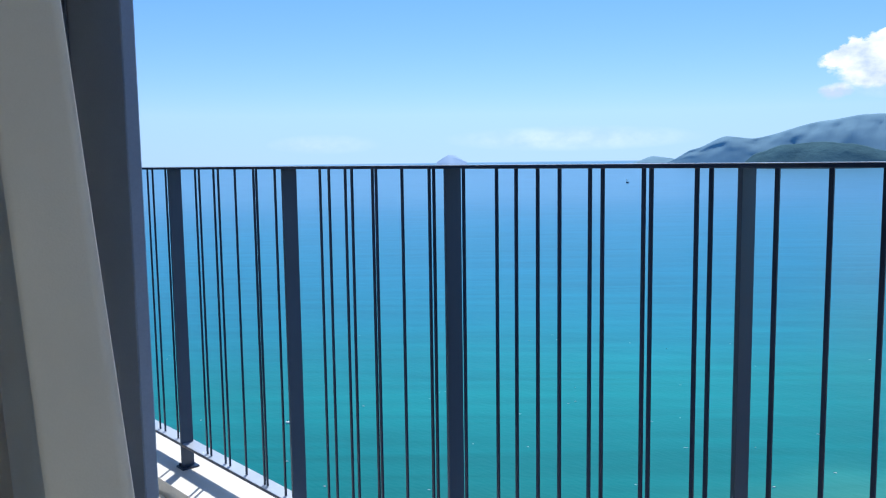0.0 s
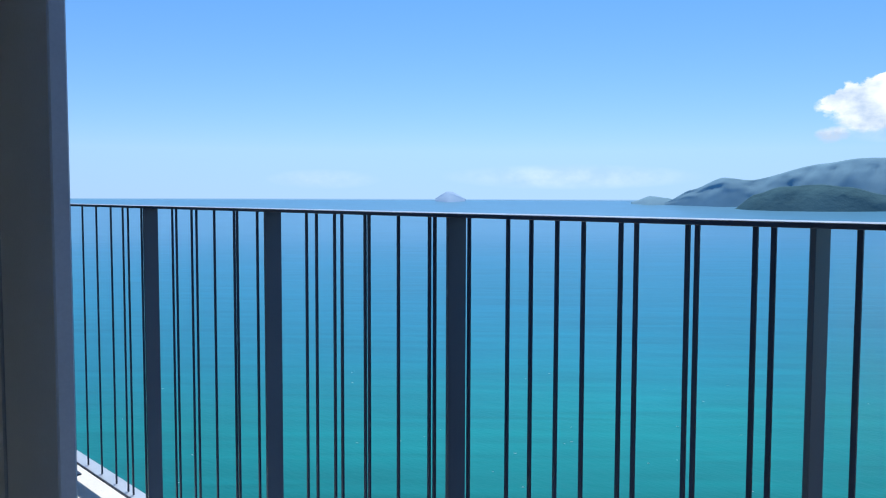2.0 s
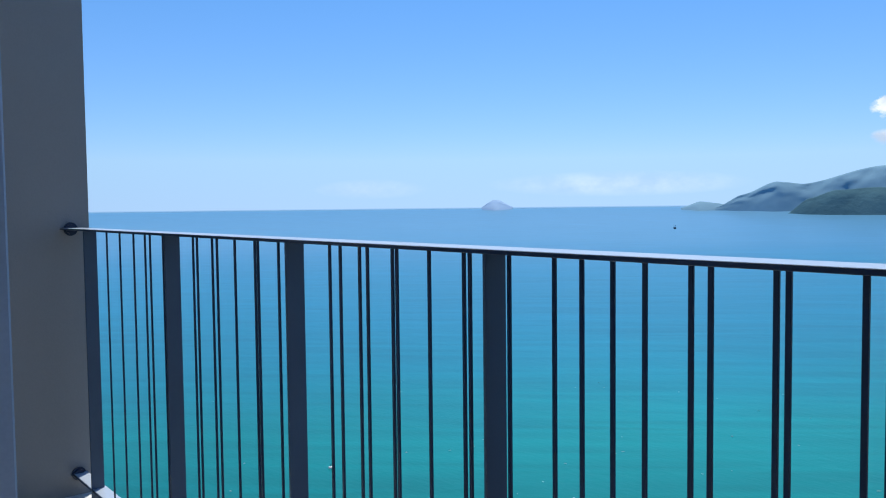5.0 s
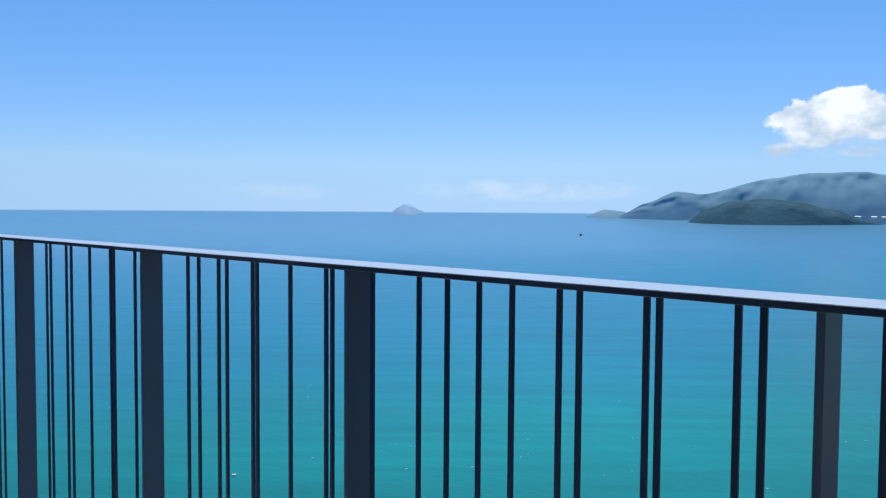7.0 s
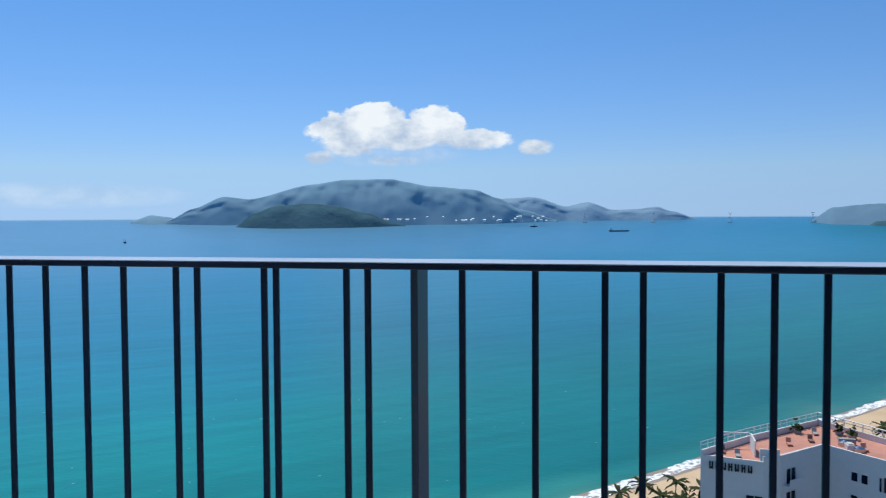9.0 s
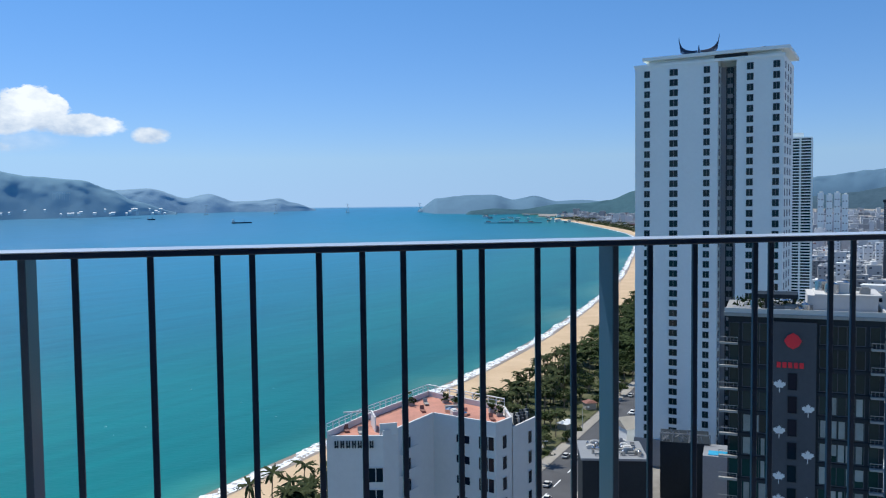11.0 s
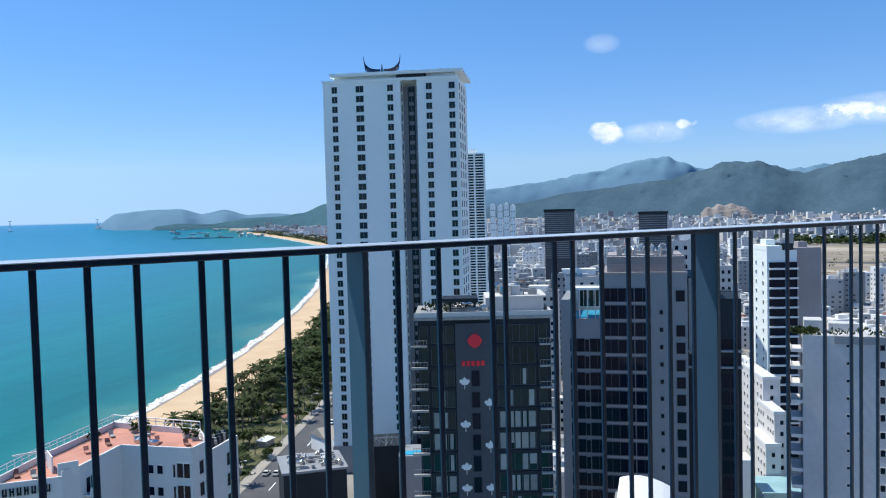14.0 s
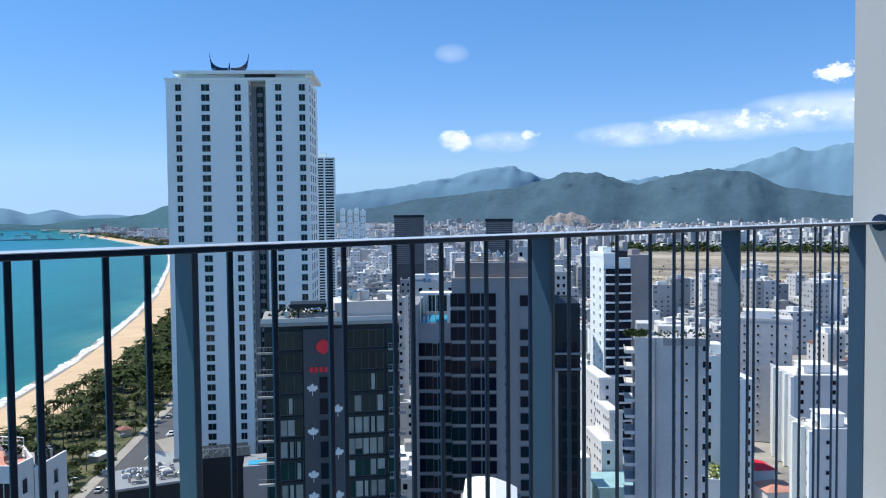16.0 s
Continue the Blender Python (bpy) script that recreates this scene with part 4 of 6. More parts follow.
def grey_block():
    """Dark grey slab with a grid of dark windows, a lower wing and a glazed end."""
    b = building("dark grey office block with grid of dark windows", 47.8, 160, 2.0, "office_block", "building")
    h = zl(-11.6)
    part("wall", Geo().box(-6.8, 0, 0, 8.6, 22, h), MID_CLAD, b)
    part("crown", Geo().box(-6.9, -0.15, h, 8.7, 22, h + 0.3).box(-6.2, 1.5, h + 0.3, 8.2, 20, h + 3.2), BROWN_CLAD, b, "paler roof storey")
    part("wing", Geo().box(-13.4, 1.2, 0, -6.8, 20, zl(-20.3)), MID_CLAD, b, "lower grey wing")
    part("wing_pool", Geo().box(-12.8, 2.2, zl(-20.29), -7.9, 13.0, zl(-20.05)), BLUE, b, "bright blue roof pool")
    part("pavilion_wall", Geo().box(-13.0, 14.0, zl(-20.29), -7.6, 14.3, zl(-14.9)), PALE_CLAD, b, "pale roof pavilion wall")
    part("pavilion_window", window_mesh("pavilion_window", 4.2, 3.4, WHITE, GLASS_GREEN, 3), None, b).matrix_basis = pose(-10.3, 13.98, zl(-19.4))
    part("white_panel", Geo().box(-7.7, 0.9, zl(-20.2), -6.9, 1.25, zl(-14.6)), WHITE, b)
    g = Geo()
    for k in range(5):
        g.tube([(-13 + k * 1.5, 1.5, zl(-20.3)), (-13 + k * 1.5, 1.5, zl(-14.5))], 0.09, 5)
    g.box(-13.2, 1.3, zl(-14.6), -6.9, 5.5, zl(-14.3))
    part("roof_frame", g, WHITE, b, "white steel roof frame")
    part("blade_wall", Geo().box(-15.0, 0.4, 0, -13.4, 18, zl(-16.5)), MID_CLAD, b, "blank grey blade wall")
    part("glazed_end", Geo().box(8.6, 2.0, 0, 13.4, 20, zl(-12.4)), DARK_CLAD, b, "dark glazed end block")
    part("glazed_step", Geo().box(13.4, 2.3, 0, 18.4, 20, zl(-16.6)), DARK_CLAD, b, "lower dark glazed step")
    part("end_panel", Geo().box(8.9, 1.7, zl(-27.0), 10.4, 2.0, zl(-12.6)), MID_CLAD, b, "pale grey blank panel")
    part("end_column", Geo().box(13.1, 1.6, 0, 14.0, 2.28, zl(-30.0)), MID_CLAD, b, "grey service column")
    for zz in (-26.6, -29.7):
        part("ledge", Geo().box(8.7, 1.2, zl(zz), 18.5, 2.28, zl(zz) + 0.35), MID_CLAD, b, "grey projecting ledge")
    fence = Geo().box(13.5, 2.35, zl(-15.3), 18.3, 2.42, zl(-15.2))
    for k in range(13):
        fence.box(13.5 + 0.39 * k, 2.36, zl(-16.6), 13.55 + 0.39 * k, 2.41, zl(-15.3))
    part("roof_fence", fence, DARK_CLAD, b, "dark roof-edge fence")
    w20 = window_mesh("window", 2.75, 2.45, SLATE, GLASS, 1)
    w24 = window_mesh("window", 2.8, 2.45, SLATE, GLASS, 1)
    w16 = window_mesh("window", 1.5, 2.0, SLATE, GLASS, 0)
    w05 = window_mesh("window", 0.7, 2.3, SLATE, GLASS, 0)
    small = window_mesh("window", 0.6, 0.8, MID_CLAD, GLASS, 0)
    end = window_mesh("window", 2.9, 2.6, DARK_CLAD, GLASS, 1)
    for i in range(22):
        z = h - 5.2 - 3.3 * i
        if z < 1:
            break
        for x, w in ((-5.6, w20), (-2.7, w24), (0.4, w20)):
            put("window", w, b, x, -0.02, z)
        if i > 0:
            put("window", small, b, 3.8, -0.02, z + 0.8)
        if i != 1:
            put("window", w16, b, 7.3, -0.02, z)
        if i > 2:
            for x, w in ((-12.1, w20), (-10.2, w05), (-8.2, w20)):
                put("window", w, b, x, 1.18, z)
            for x, y in ((11.6, 1.98), (16.3, 2.28)):
                put("window", end, b, x, y, z - 0.2)
        part("sill_band", Geo().box(-6.8, -0.16, z - 0.55, 1.9, 0, z - 0.14), BROWN_CLAD, b)
    screen = Geo()
    for k in range(19):
        screen.box(-6.6 + 0.82 * k, 0.2, h + 0.3, -6.45 + 0.82 * k, 0.4, h + 3.4)
    screen.box(-6.7, 0.15, h + 3.4, 8.5, 0.45, h + 3.6).box(-6.7, 0.15, h + 1.7, 8.5, 0.45, h + 1.8)
    part("roof_screen", screen, BROWN_CLAD, b, "pale slatted roof screen")
    roof_clutter(b, -6, 2, 8, 20, h + 3.2, 11, 26)
    roof_clutter(b, -13, 14.5, -7, 20, zl(-20.3), 12, 6)


def novo_hotel():
    """White hotel with a V-shaped plan and a terracotta roof terrace."""
    b = thing("seafront_hotel", "white seafront hotel with terracotta roof terrace", "hotel", pose(25.9, 126.4, GZ, 0, 0, 0.95))
    h = zl(-33.0)
    foot = [(-17.7, -6.8), (-9.6, -8.8), (-7.2, -7.7), (-0.2, -0.5), (7.6, -9.1), (11.0, -6.4), (12.1, 1.0), (2.2, 15.0), (-10.3, 2.2)]
    part("wall", Geo().prism(foot, 0, h), HOTEL_WHITE, b)
    inner = [(x * 0.95, y * 0.95 + 0.1) for x, y in foot]
    part("roof_terrace", Geo().prism(inner, h, h + 0.12), TERRACOTTA, b, "terracotta tiled terrace")
    n = len(foot)
    for i in range(n):
        p, q = Vector(foot[i]), Vector(foot[(i + 1) % n])
        d = (q - p).normalized()
        s = Vector((-d.y, d.x)) * 0.35
        part("parapet", Geo().prism([tuple(p), tuple(q), tuple(q + s), tuple(p + s)], h + 0.005, h + (1.0 if i not in (0,) else 0.3)), HOTEL_WHITE, b)
    for i in (6, 7, 8):
        g = Geo()
        p, q = Vector(foot[i]), Vector(foot[(i + 1) % n])
        L = (q - p).length
        k = int(L / 1.6)
        for j in range(k + 1):
            c = p + (q - p) * j / k
            g.tube([(c.x, c.y, h + 1.0), (c.x, c.y, h + 2.1)], 0.07, 4)
        g.tube([(p.x, p.y, h + 2.1), (q.x, q.y, h + 2.1)], 0.09, 4).tube([(p.x, p.y, h + 1.6), (q.x, q.y, h + 1.6)], 0.05, 4)
        part("roof_railing", g, WHITE, b, "white roof railing")
    part("side_wing", Geo().prism([(11.06, -6.5), (17.5, -0.7), (14.5, 6.0), (12.2, 1.0)], 0, h - 1.6), HOTEL_WHITE, b)
    part("wing_roof", Geo().prism([(11.4, -5.9), (17.0, -0.6), (14.4, 5.4), (12.3, 0.6)], h - 1.6, h - 1.4), CONCRETE, b)
    for k in range(7):
        x, y = 12.3 + 0.55 * k, -4.4 + 0.62 * k
        for q in range(6):
            box = Geo().box(x + 0.1 * q, y + 0.56 * q, h - 1.4, x + 0.1 * q + 0.3, y + 0.56 * q + 0.3, h - 0.3 + 0.3 * ((k + q) % 3), c=0.03)
            part("condenser", box, (DARK_CLAD, CONCRETE, DARK_CLAD, SLATE)[k % 4], b)
    part("wing_parapet", Geo().prism([(11.06, -6.5), (17.5, -0.7), (17.2, -0.4), (11.1, -6.1)], h - 1.6, h - 0.6), HOTEL_WHITE, b)
    roof_clutter(b, -7, -3, 6, 7, h + 0.12, 22, 4)
    for k, (x, y) in enumerate(((-14.5, -4.5), (-12.6, -6.2), (-4.5, 1.5), (-1.0, 4.0), (3.0, 3.0), (5.5, 0.5), (8.5, -4.0), (0.5, 8.5))):
        lounger = Geo().box(x - 0.35, y - 0.9, h + 0.3, x + 0.35, y + 0.5, h + 0.42, c=0.05).prism([(x - 0.35, y + 0.5), (x + 0.35, y + 0.5), (x + 0.35, y + 0.62), (x - 0.35, y + 0.62)], h + 0.3, h + 1.0, top=[(x - 0.35, y + 0.85), (x + 0.35, y + 0.85), (x + 0.35, y + 0.95), (x - 0.35, y + 0.95)])
        for lx, ly in ((-0.3, -0.8), (0.3, -0.8), (-0.3, 0.45), (0.3, 0.45)):
            lounger.box(x + lx - 0.04, y + ly - 0.04, h + 0.12, x + lx + 0.04, y + ly + 0.04, h + 0.3)
        part("terrace_lounger", lounger, (RUST, CONCRETE, TERRACOTTA)[k % 3], b)
    r = random.Random(23)
    for x, y in ((4.0, 9.0), (5.4, 6.8), (-2.0, 8.6), (9.8, 0.5), (10.4, -1.8)):
        part("planter", Geo().box(x - 0.5, y - 0.5, h + 0.12, x + 0.5, y + 0.5, h + 0.7, c=0.08), CONCRETE, b)
        shrub = Geo()
        for _ in range(60):
            p = Vector((x + r.gauss(0, 0.35), y + r.gauss(0, 0.35), h + 0.7 + abs(r.gauss(0, 0.6))))
            u, v = (Vector((r.uniform(-1, 1), r.uniform(-1, 1), r.uniform(-0.5, 0.8))) * 0.3 for _ in range(2))
            shrub.face([p - u, p - v, p + u, p + v])
        part("shrub", shrub, LEAF, b)
    part("terrace_screen", Geo().box(-10.4, -6.0, h + 0.12, -10.2, -1.5, h + 2.4).box(-14.6, -1.7, h + 2.2, -10.2, -1.5, h + 2.4), HOTEL_WHITE, b)
    part("terrace_wall", Geo().box(-10.0, -8.2, h + 0.12, -7.4, -7.9, h + 1.9), HOTEL_WHITE, b)
    w1 = window_mesh("window", 2.1, 2.1, HOTEL_WHITE, GLASS, 1)
    w2 = window_mesh("window", 1.15, 2.0, HOTEL_WHITE, GLASS, 0)

    w3 = window_mesh("window", 0.95, 1.25, HOTEL_WHITE, GLASS, 0)
    w4 = window_mesh("window", 0.35, 1.9, HOTEL_WHITE, GLASS, 0)

    def on_edge(i, j, t, z, mesh, name="window"):
        p, q = (Vector(a) for a in (i, j))
        c = p + (q - p) * t
        d = (q - p).normalized()
        put(name, mesh, b, c.x + d.y * 0.01, c.y - d.x * 0.01, z, math.degrees(math.atan2(d.y, d.x)))
    balc = Geo().box(-1.6, -1.1, 0, 1.6, 0, 0.15).box(-1.6, -1.1, 0.15, 1.6, -1.0, 1.1).mesh("balcony", HOTEL_WHITE)
    for i in range(15):
        z = h - 3.4 - 3.25 * i
        if z < 1:
            break
        if i:
            on_edge(foot[0], foot[1], 0.86, z, w1)
        on_edge(foot[8], foot[0], 0.85, z, w2)
        on_edge(foot[4], foot[5], 0.5, z, w2)
        on_edge(foot[2], foot[3], 0.22, z, balc, "balcony")
        on_edge(foot[2], foot[3], 0.22, z + 0.2, w1)
        on_edge(foot[3], foot[4], 0.42, z + 0.4, w3)
        on_edge(foot[3], foot[4], 0.55, z + 0.4, w3)
        on_edge(foot[3], foot[4], 0.75, z, w4)
        on_edge(foot[3], foot[4], 0.88, z, w1)
        on_edge((11.06, -6.5), (17.5, -0.7), 0.62, z - 1.0, w2)
    # blurred sign letters as plain bars
    p, q = Vector(foot[0]), Vector(foot[1])
    d = (q - p).normalized()
    g = Geo()
    for k in range(7):
        x = -3.0 + k * 0.86
        g.box(x, -0.18, 0, x + 0.2, 0, 1.05).box(x + 0.38, -0.18, 0, x + 0.55, 0, 1.05).box(x + 0.2, -0.18, 0.1 + 0.4 * (k % 2), x + 0.38, 0, 0.3 + 0.4 * (k % 2))
    s = part("sign_letters", g, DARK_CLAD, b, "dark grey sign bars")
    c = p + (q - p) * 0.5
    s.matrix_basis = pose(c.x + d.y * 0.02, c.y - d.x * 0.02, h - 1.5, 0, 0, math.degrees(math.atan2(d.y, d.x)))


white_tower()
leaf_hotel()
grey_block()
novo_hotel()


def wide_block(label, az, dist, w, d, top, wall, step, cols, win, turn=0.0, name="building", left_cols=0, clutter=4, fins=0):
    """A plain block with rows of equal windows on its front, and on its left flank if asked for."""
    b = building(label, az, dist, turn, name, "building")
    h = zl(top)
    part("wall", Geo().box(-w / 2, 0, 0, w / 2, d, h), wall, b)
    part("parapet", Geo().box(-w / 2 - 0.15, -0.15, h, w / 2 + 0.15, 0.15, h + 0.9).box(-w / 2 - 0.15, 0.15, h, -w / 2 + 0.15, d, h + 0.9).box(w / 2 - 0.15, 0.15, h, w / 2 + 0.15, d, h + 0.9), wall, b)
    part("stair_house", Geo().box(-w * 0.2, d * 0.35, h, w * 0.25, d * 0.75, h + 2.8).box(-w * 0.22, d * 0.33, h + 2.8, w * 0.27, d * 0.77, h + 3.0), WHITE, b)
    roof_clutter(b, -w / 2, 0, w / 2, d, h, int(az * 10), clutter)
    for k in range(fins):
        y = d * k / fins
        part("fin", Geo().box(-w / 2 - 1.1, y, 0, -w / 2, y + 0.9, h + 0.4), TOWER_WHITE, b, "white upright fin")
    n = min(int((h - 1) / step), 26)
    for i in range(n):
        z = h - step * (i + 1) + 0.9
        for k in range(cols):
            put("window", win, b, -w / 2 + w * (k + 0.5) / cols, -0.01, z)
        for k in range(left_cols):
            put("window", win, b, -w / 2 - 0.01, d * (k + 0.5) / left_cols, z, -90)
    return b


def blank_slab():
    """Pale grey slab with a blank front and stepped balconies down its flank."""
    b = building("pale grey apartment slab with planted roof and side balconies", 60.4, 165, 6.0, "apartment_slab", "building")
    h, W, D, E = zl(-23.3), 13.6, 10.0, 7.0
    part("wall", Geo().box(-W / 2, 0, 0, E, D, h), GREY_RENDER, b)
    part("dark_parapet", Geo().box(-1.5, -0.2, h - 1.4, E + 0.2, 0.0, h), MID_CLAD, b)
    part("roof_house", Geo().box(-W / 2 + 0.4, 3, h, -W / 2 + 3.5, 8, h + 2.4).box(-2, 6, h, 3, 9.5, h + 1.5), PALE_CLAD, b)
    part("front_fin", Geo().box(-3.1, -0.25, 0, -2.8, 0, h), MID_CLAD, b)
    dot = window_mesh("vent_window", 0.45, 0.5, GREY_RENDER, GLASS, 0)
    bal = Geo().box(-2.0, -0.1, 0, 0, 7.0, 0.25).box(-2.0, -0.1, 0.25, -1.9, 7.0, 0.65).box(-1.9, -0.1, 0.25, 0, 0.0, 0.65).mesh("balcony", HOTEL_WHITE)
    dark = window_mesh("window", 4.5, 2.3, MID_CLAD, GLASS, 2)
    right = window_mesh("window", 0.8, 1.2, GREY_RENDER, GLASS, 0)
    plants = Geo()
    r = random.Random(3)
    for k in range(320):
        x, y, z = r.uniform(-W / 2 - 1.8, E) if k % 2 else r.uniform(-W / 2 - 1.8, -W / 2 + 2.5), r.uniform(-0.1, 1.5), h + r.uniform(0, 1.1)
        a = r.uniform(0, 6.28)
        s = r.uniform(0.3, 0.8)
        plants.face([(x, y, z), (x + s * math.cos(a), y + s * math.sin(a), z + 0.2), (x + s * math.cos(a) * 0.6, y + s * math.sin(a) * 0.6, z + s)])
    tagged(part("roof_planting", plants, LEAF, b, "green planting along the roof edge"), kind="stuff")
    for i in range(18):
        z = h - 3.2 * (i + 1)
        put("balcony", bal, b, -W / 2, 0.3, z)
        put("window", dark, b, -W / 2 - 0.02, 4.0, z + 0.3, -90)
        put("vent_window", dot, b, 0.7, -0.02, z + 1.2)
        put("vent_window", dot, b, 2.9, -0.02, z + 1.2)
        put("window", right, b, E - 0.7, -0.02, z + 0.8)


def twin_face_tower():
    """White tower: one plain sunlit face, one of dark bands, and a grey block beside it."""
    b = building("bright white tower with dark banded front", 55.9, 300, 19.0, "tower", "tower")
    h = zl(-15.0)
    part("wall", Geo().box(0, 0, 0, 9.9, 16.5, h), TOWER_WHITE, b)
    part("crown", Geo().box(-0.1, -0.1, h, 5.0, 16.5, h + 1.6).box(1.0, 4, h + 1.6, 4.0, 10, h + 3.6), TOWER_WHITE, b)
    part("dark_front", Geo().box(0.7, -0.4, 0, 9.9, 0, h - 4), GLASS, b)
    band = Geo().box(0.6, -1.2, 0, 10.1, -0.4, 0.6).mesh("balcony_band", WHITE)
    dot = window_mesh("window", 1.1, 1.3, TOWER_WHITE, GLASS, 0)
    for i in range(21):
        z = h - 6.5 - 3.3 * i
        put("balcony_band", band, b, 0, 0, z)
        for y in (4.0, 11.5):
            put("window", dot, b, -0.02, y, z + 1.2, -90)
    part("roof_plant", Geo().box(5.2, 1.5, h, 9.4, 8, h + 2.2, c=0.2), DARK_CLAD, b, "dark roof plant")
    part("grey_block", Geo().box(10.3, 3, 0, 19.2, 16, h + 0.6).box(12.5, 6, h + 0.6, 15.5, 10, h + 2.6), BROWN_CLAD, b, "plain brown-grey block beside the tower")


def white_terraces():
    b = building("stepped white housing block with small windows", 55.6, 262, 17.0, "housing_block", "building")
    dot = window_mesh("window", 0.9, 1.2, HOTEL_WHITE, GLASS, 0)
    for k, (x0, x1, y, d, z) in enumerate(((0, 5, 0, 26, -51.5), (-1.5, 2.5, -16, 16, -58.0), (-5.0, -1.0, -20, 20, -66.0))):
        part("wall", Geo().box(x0, y, 0, x1, y + d - 0.05, zl(z)), HOTEL_WHITE, b)
        part("parapet", Geo().box(x0 - 0.2, y - 0.2, zl(z), x1 + 0.2, y + 0.1, zl(z) + 0.8).box(x0 - 0.2, y + 0.1, zl(z), x0 + 0.1, y + d, zl(z) + 0.8), WHITE, b)
        for i in range(7):
            for q in range(7):
                if q != 3:
                    put("window", dot, b, x0 - 0.02, y + d * (q + 0.5) / 7, zl(z) - 3.0 - 3.2 * i, -90)
            put("window", dot, b, (x0 + x1) / 2, y - 0.02, zl(z) - 3.0 - 3.2 * i)
    part("teal_roof", Geo().box(-9.5, -34, 0, 4.5, -21, zl(-74.5)).box(-9.9, -34.4, zl(-74.5), 4.9, -20.6, zl(-74.1)), TEAL_SHEET, b, "teal sheet roof")


def dark_cap_tower(label, az, dist, w, top, cap):
    b = building(label, az, dist, 0, "office_tower", "tower")
    h = zl(top)
    part("wall", Geo().box(-w / 2, 0, 0, w / 2, w, h - cap).box(-w / 2 + 0.1, 0.1, h - cap, w / 2 - 0.1, w, h), SLATE, b)
    part("crown", Geo().box(-w / 2 - 0.5, -0.5, h, w / 2 + 0.5, w, h + 2), DARK_CLAD, b)
    band = Geo().box(-w / 2 + 0.6, -0.3, 0, w / 2 - 0.6, 0, 0.55).mesh("slat", MID_CLAD)
    for i in range(int(cap / 1.7)):
        put("slat", band, b, 0, 0, h - 1.7 * (i + 1))
    part("side_face", Geo().box(w / 2 + 0.02, 0.5, 0, w / 2 + 1.4, w - 0.5, h), PALE_CLAD, b, "pale side face")
    return b


def white_canopy():
    b = building("small roof pavilion with white curved canopy", 47.9, 108, 0, "pavilion", "building")
    h = zl(-39.0)
    part("wall", Geo().box(-4.2, 0, 0, 4.2, 9, h), MID_CLAD, b)
    g = Geo()
    n = 5
    for y in (-0.4, 9.4):
        for k in range(n + 1):
            t = k / n
            g.v.append((-3.6 + 7.4 * t, y, h + 0.1 + 2.3 * math.sin(math.pi * (0.30 + 0.60 * t))))
    for k in range(n):
        g.f.append([k, k + 1, n + 2 + k, n + 1 + k])
        g.m.append(0)
    g.v += [(-3.6, -0.4, h), (3.8, -0.4, h), (3.8, 9.4, h), (-3.6, 9.4, h)]
    q = 2 * n + 2
    g.f += [[q, q + 1] + [k for k in reversed(range(n + 1))], [q + 2, q + 3] + [n + 1 + k for k in range(n + 1)]]
    g.m += [0, 0]
    part("canopy", g, WHITE, b, "white curved canopy")


def low_roofs():
    """Low buildings at the tower's foot, with cluttered flat roofs and a pool."""
    b = building("low dark building with cluttered flat roof", 25.0, 222, 8, "low_building", "building")
    part("wall", Geo().box(-9, 0, 0, 8, 16, zl(-68.0)), DARK_CLAD, b)
    part("roof_edge", Geo().box(-9.4, -0.4, zl(-68.0), 8.4, 16.4, zl(-67.4)), MID_CLAD, b)
    roof_clutter(b, -9, 0, 8, 16, zl(-67.4), 31, 44)
    c = building("dark roof restaurant with lattice crown", 29.7, 246, 2, "restaurant_building", "building")
    part("wall", Geo().box(-7.5, 0, 0, 6.5, 14, zl(-69.0)), DARK_CLAD, c)
    g = Geo()
    r = random.Random(9)
    for k in range(26):
        x, y = r.uniform(-7, 6), r.uniform(0, 5)
        g.tube([(x, y, zl(-69.0)), (x + r.uniform(-2, 2), y, zl(-69.0) + r.uniform(1, 3.2))], 0.12, 4)
    g.box(-7.6, -0.1, zl(-66.6), 6.6, 0.1, zl(-66.3)).box(-7.6, -0.1, zl(-69.0), -7.3, 0.1, zl(-66.6)).box(6.3, -0.1, zl(-69.0), 6.6, 0.1, zl(-66.6))
    part("lattice", g, MID_CLAD, c)
    d = building("low pool terrace beside the tower", 32.2, 236, 0, "pool_terrace", "terrace")
    part("deck", Geo().box(-6, 0, 0, 8, 12, zl(-69.4)), MID_CLAD, d)
    part("pool", Geo().box(-4.6, 1, zl(-69.4), 1.5, 5, zl(-69.2)), BLUE, d, "bright blue swimming pool")
    e = building("roadside hall with pale pitched roof", 26.9, 300, 30, "hall", "building")
    part("wall", Geo().box(-7, 0, 0, 7, 12, 6), WHITE, e)
    part("roof", Geo().prism([(-7.6, -0.6), (7.6, -0.6), (7.6, 12.6), (-7.6, 12.6)], 6, 9, top=[(-7.6, 5.9), (7.6, 5.9), (7.6, 6.1), (-7.6, 6.1)]), PAVING, e)


banded_tower("slim tower with pale balcony bands", 36.25, 560, 20, 20, 39.0, 1.85, TOWER_WHITE, TOWER_WHITE, glass=GLASS_GREEN, bandh=0.75)
blank_slab()
twin_face_tower()
white_terraces()
W_SMALL = window_mesh("window", 1.1, 1.4, PALE_CLAD, GLASS, 0)
W_MID = window_mesh("window", 1.8, 1.7, WHITE, GLASS, 1)
W_DOT = window_mesh("window", 0.7, 0.8, GREY_RENDER, GLASS, 0)
wide_block("grey apartment block with dotted windows", 65.9, 330, 24, 20, -40.0, GREY_RENDER, 3.3, 5, W_DOT, 3)
wide_block("white apartment block with small windows", 70.0, 300, 21, 22, -54.5, HOTEL_WHITE, 3.2, 4, W_SMALL, 24, left_cols=4, fins=4)
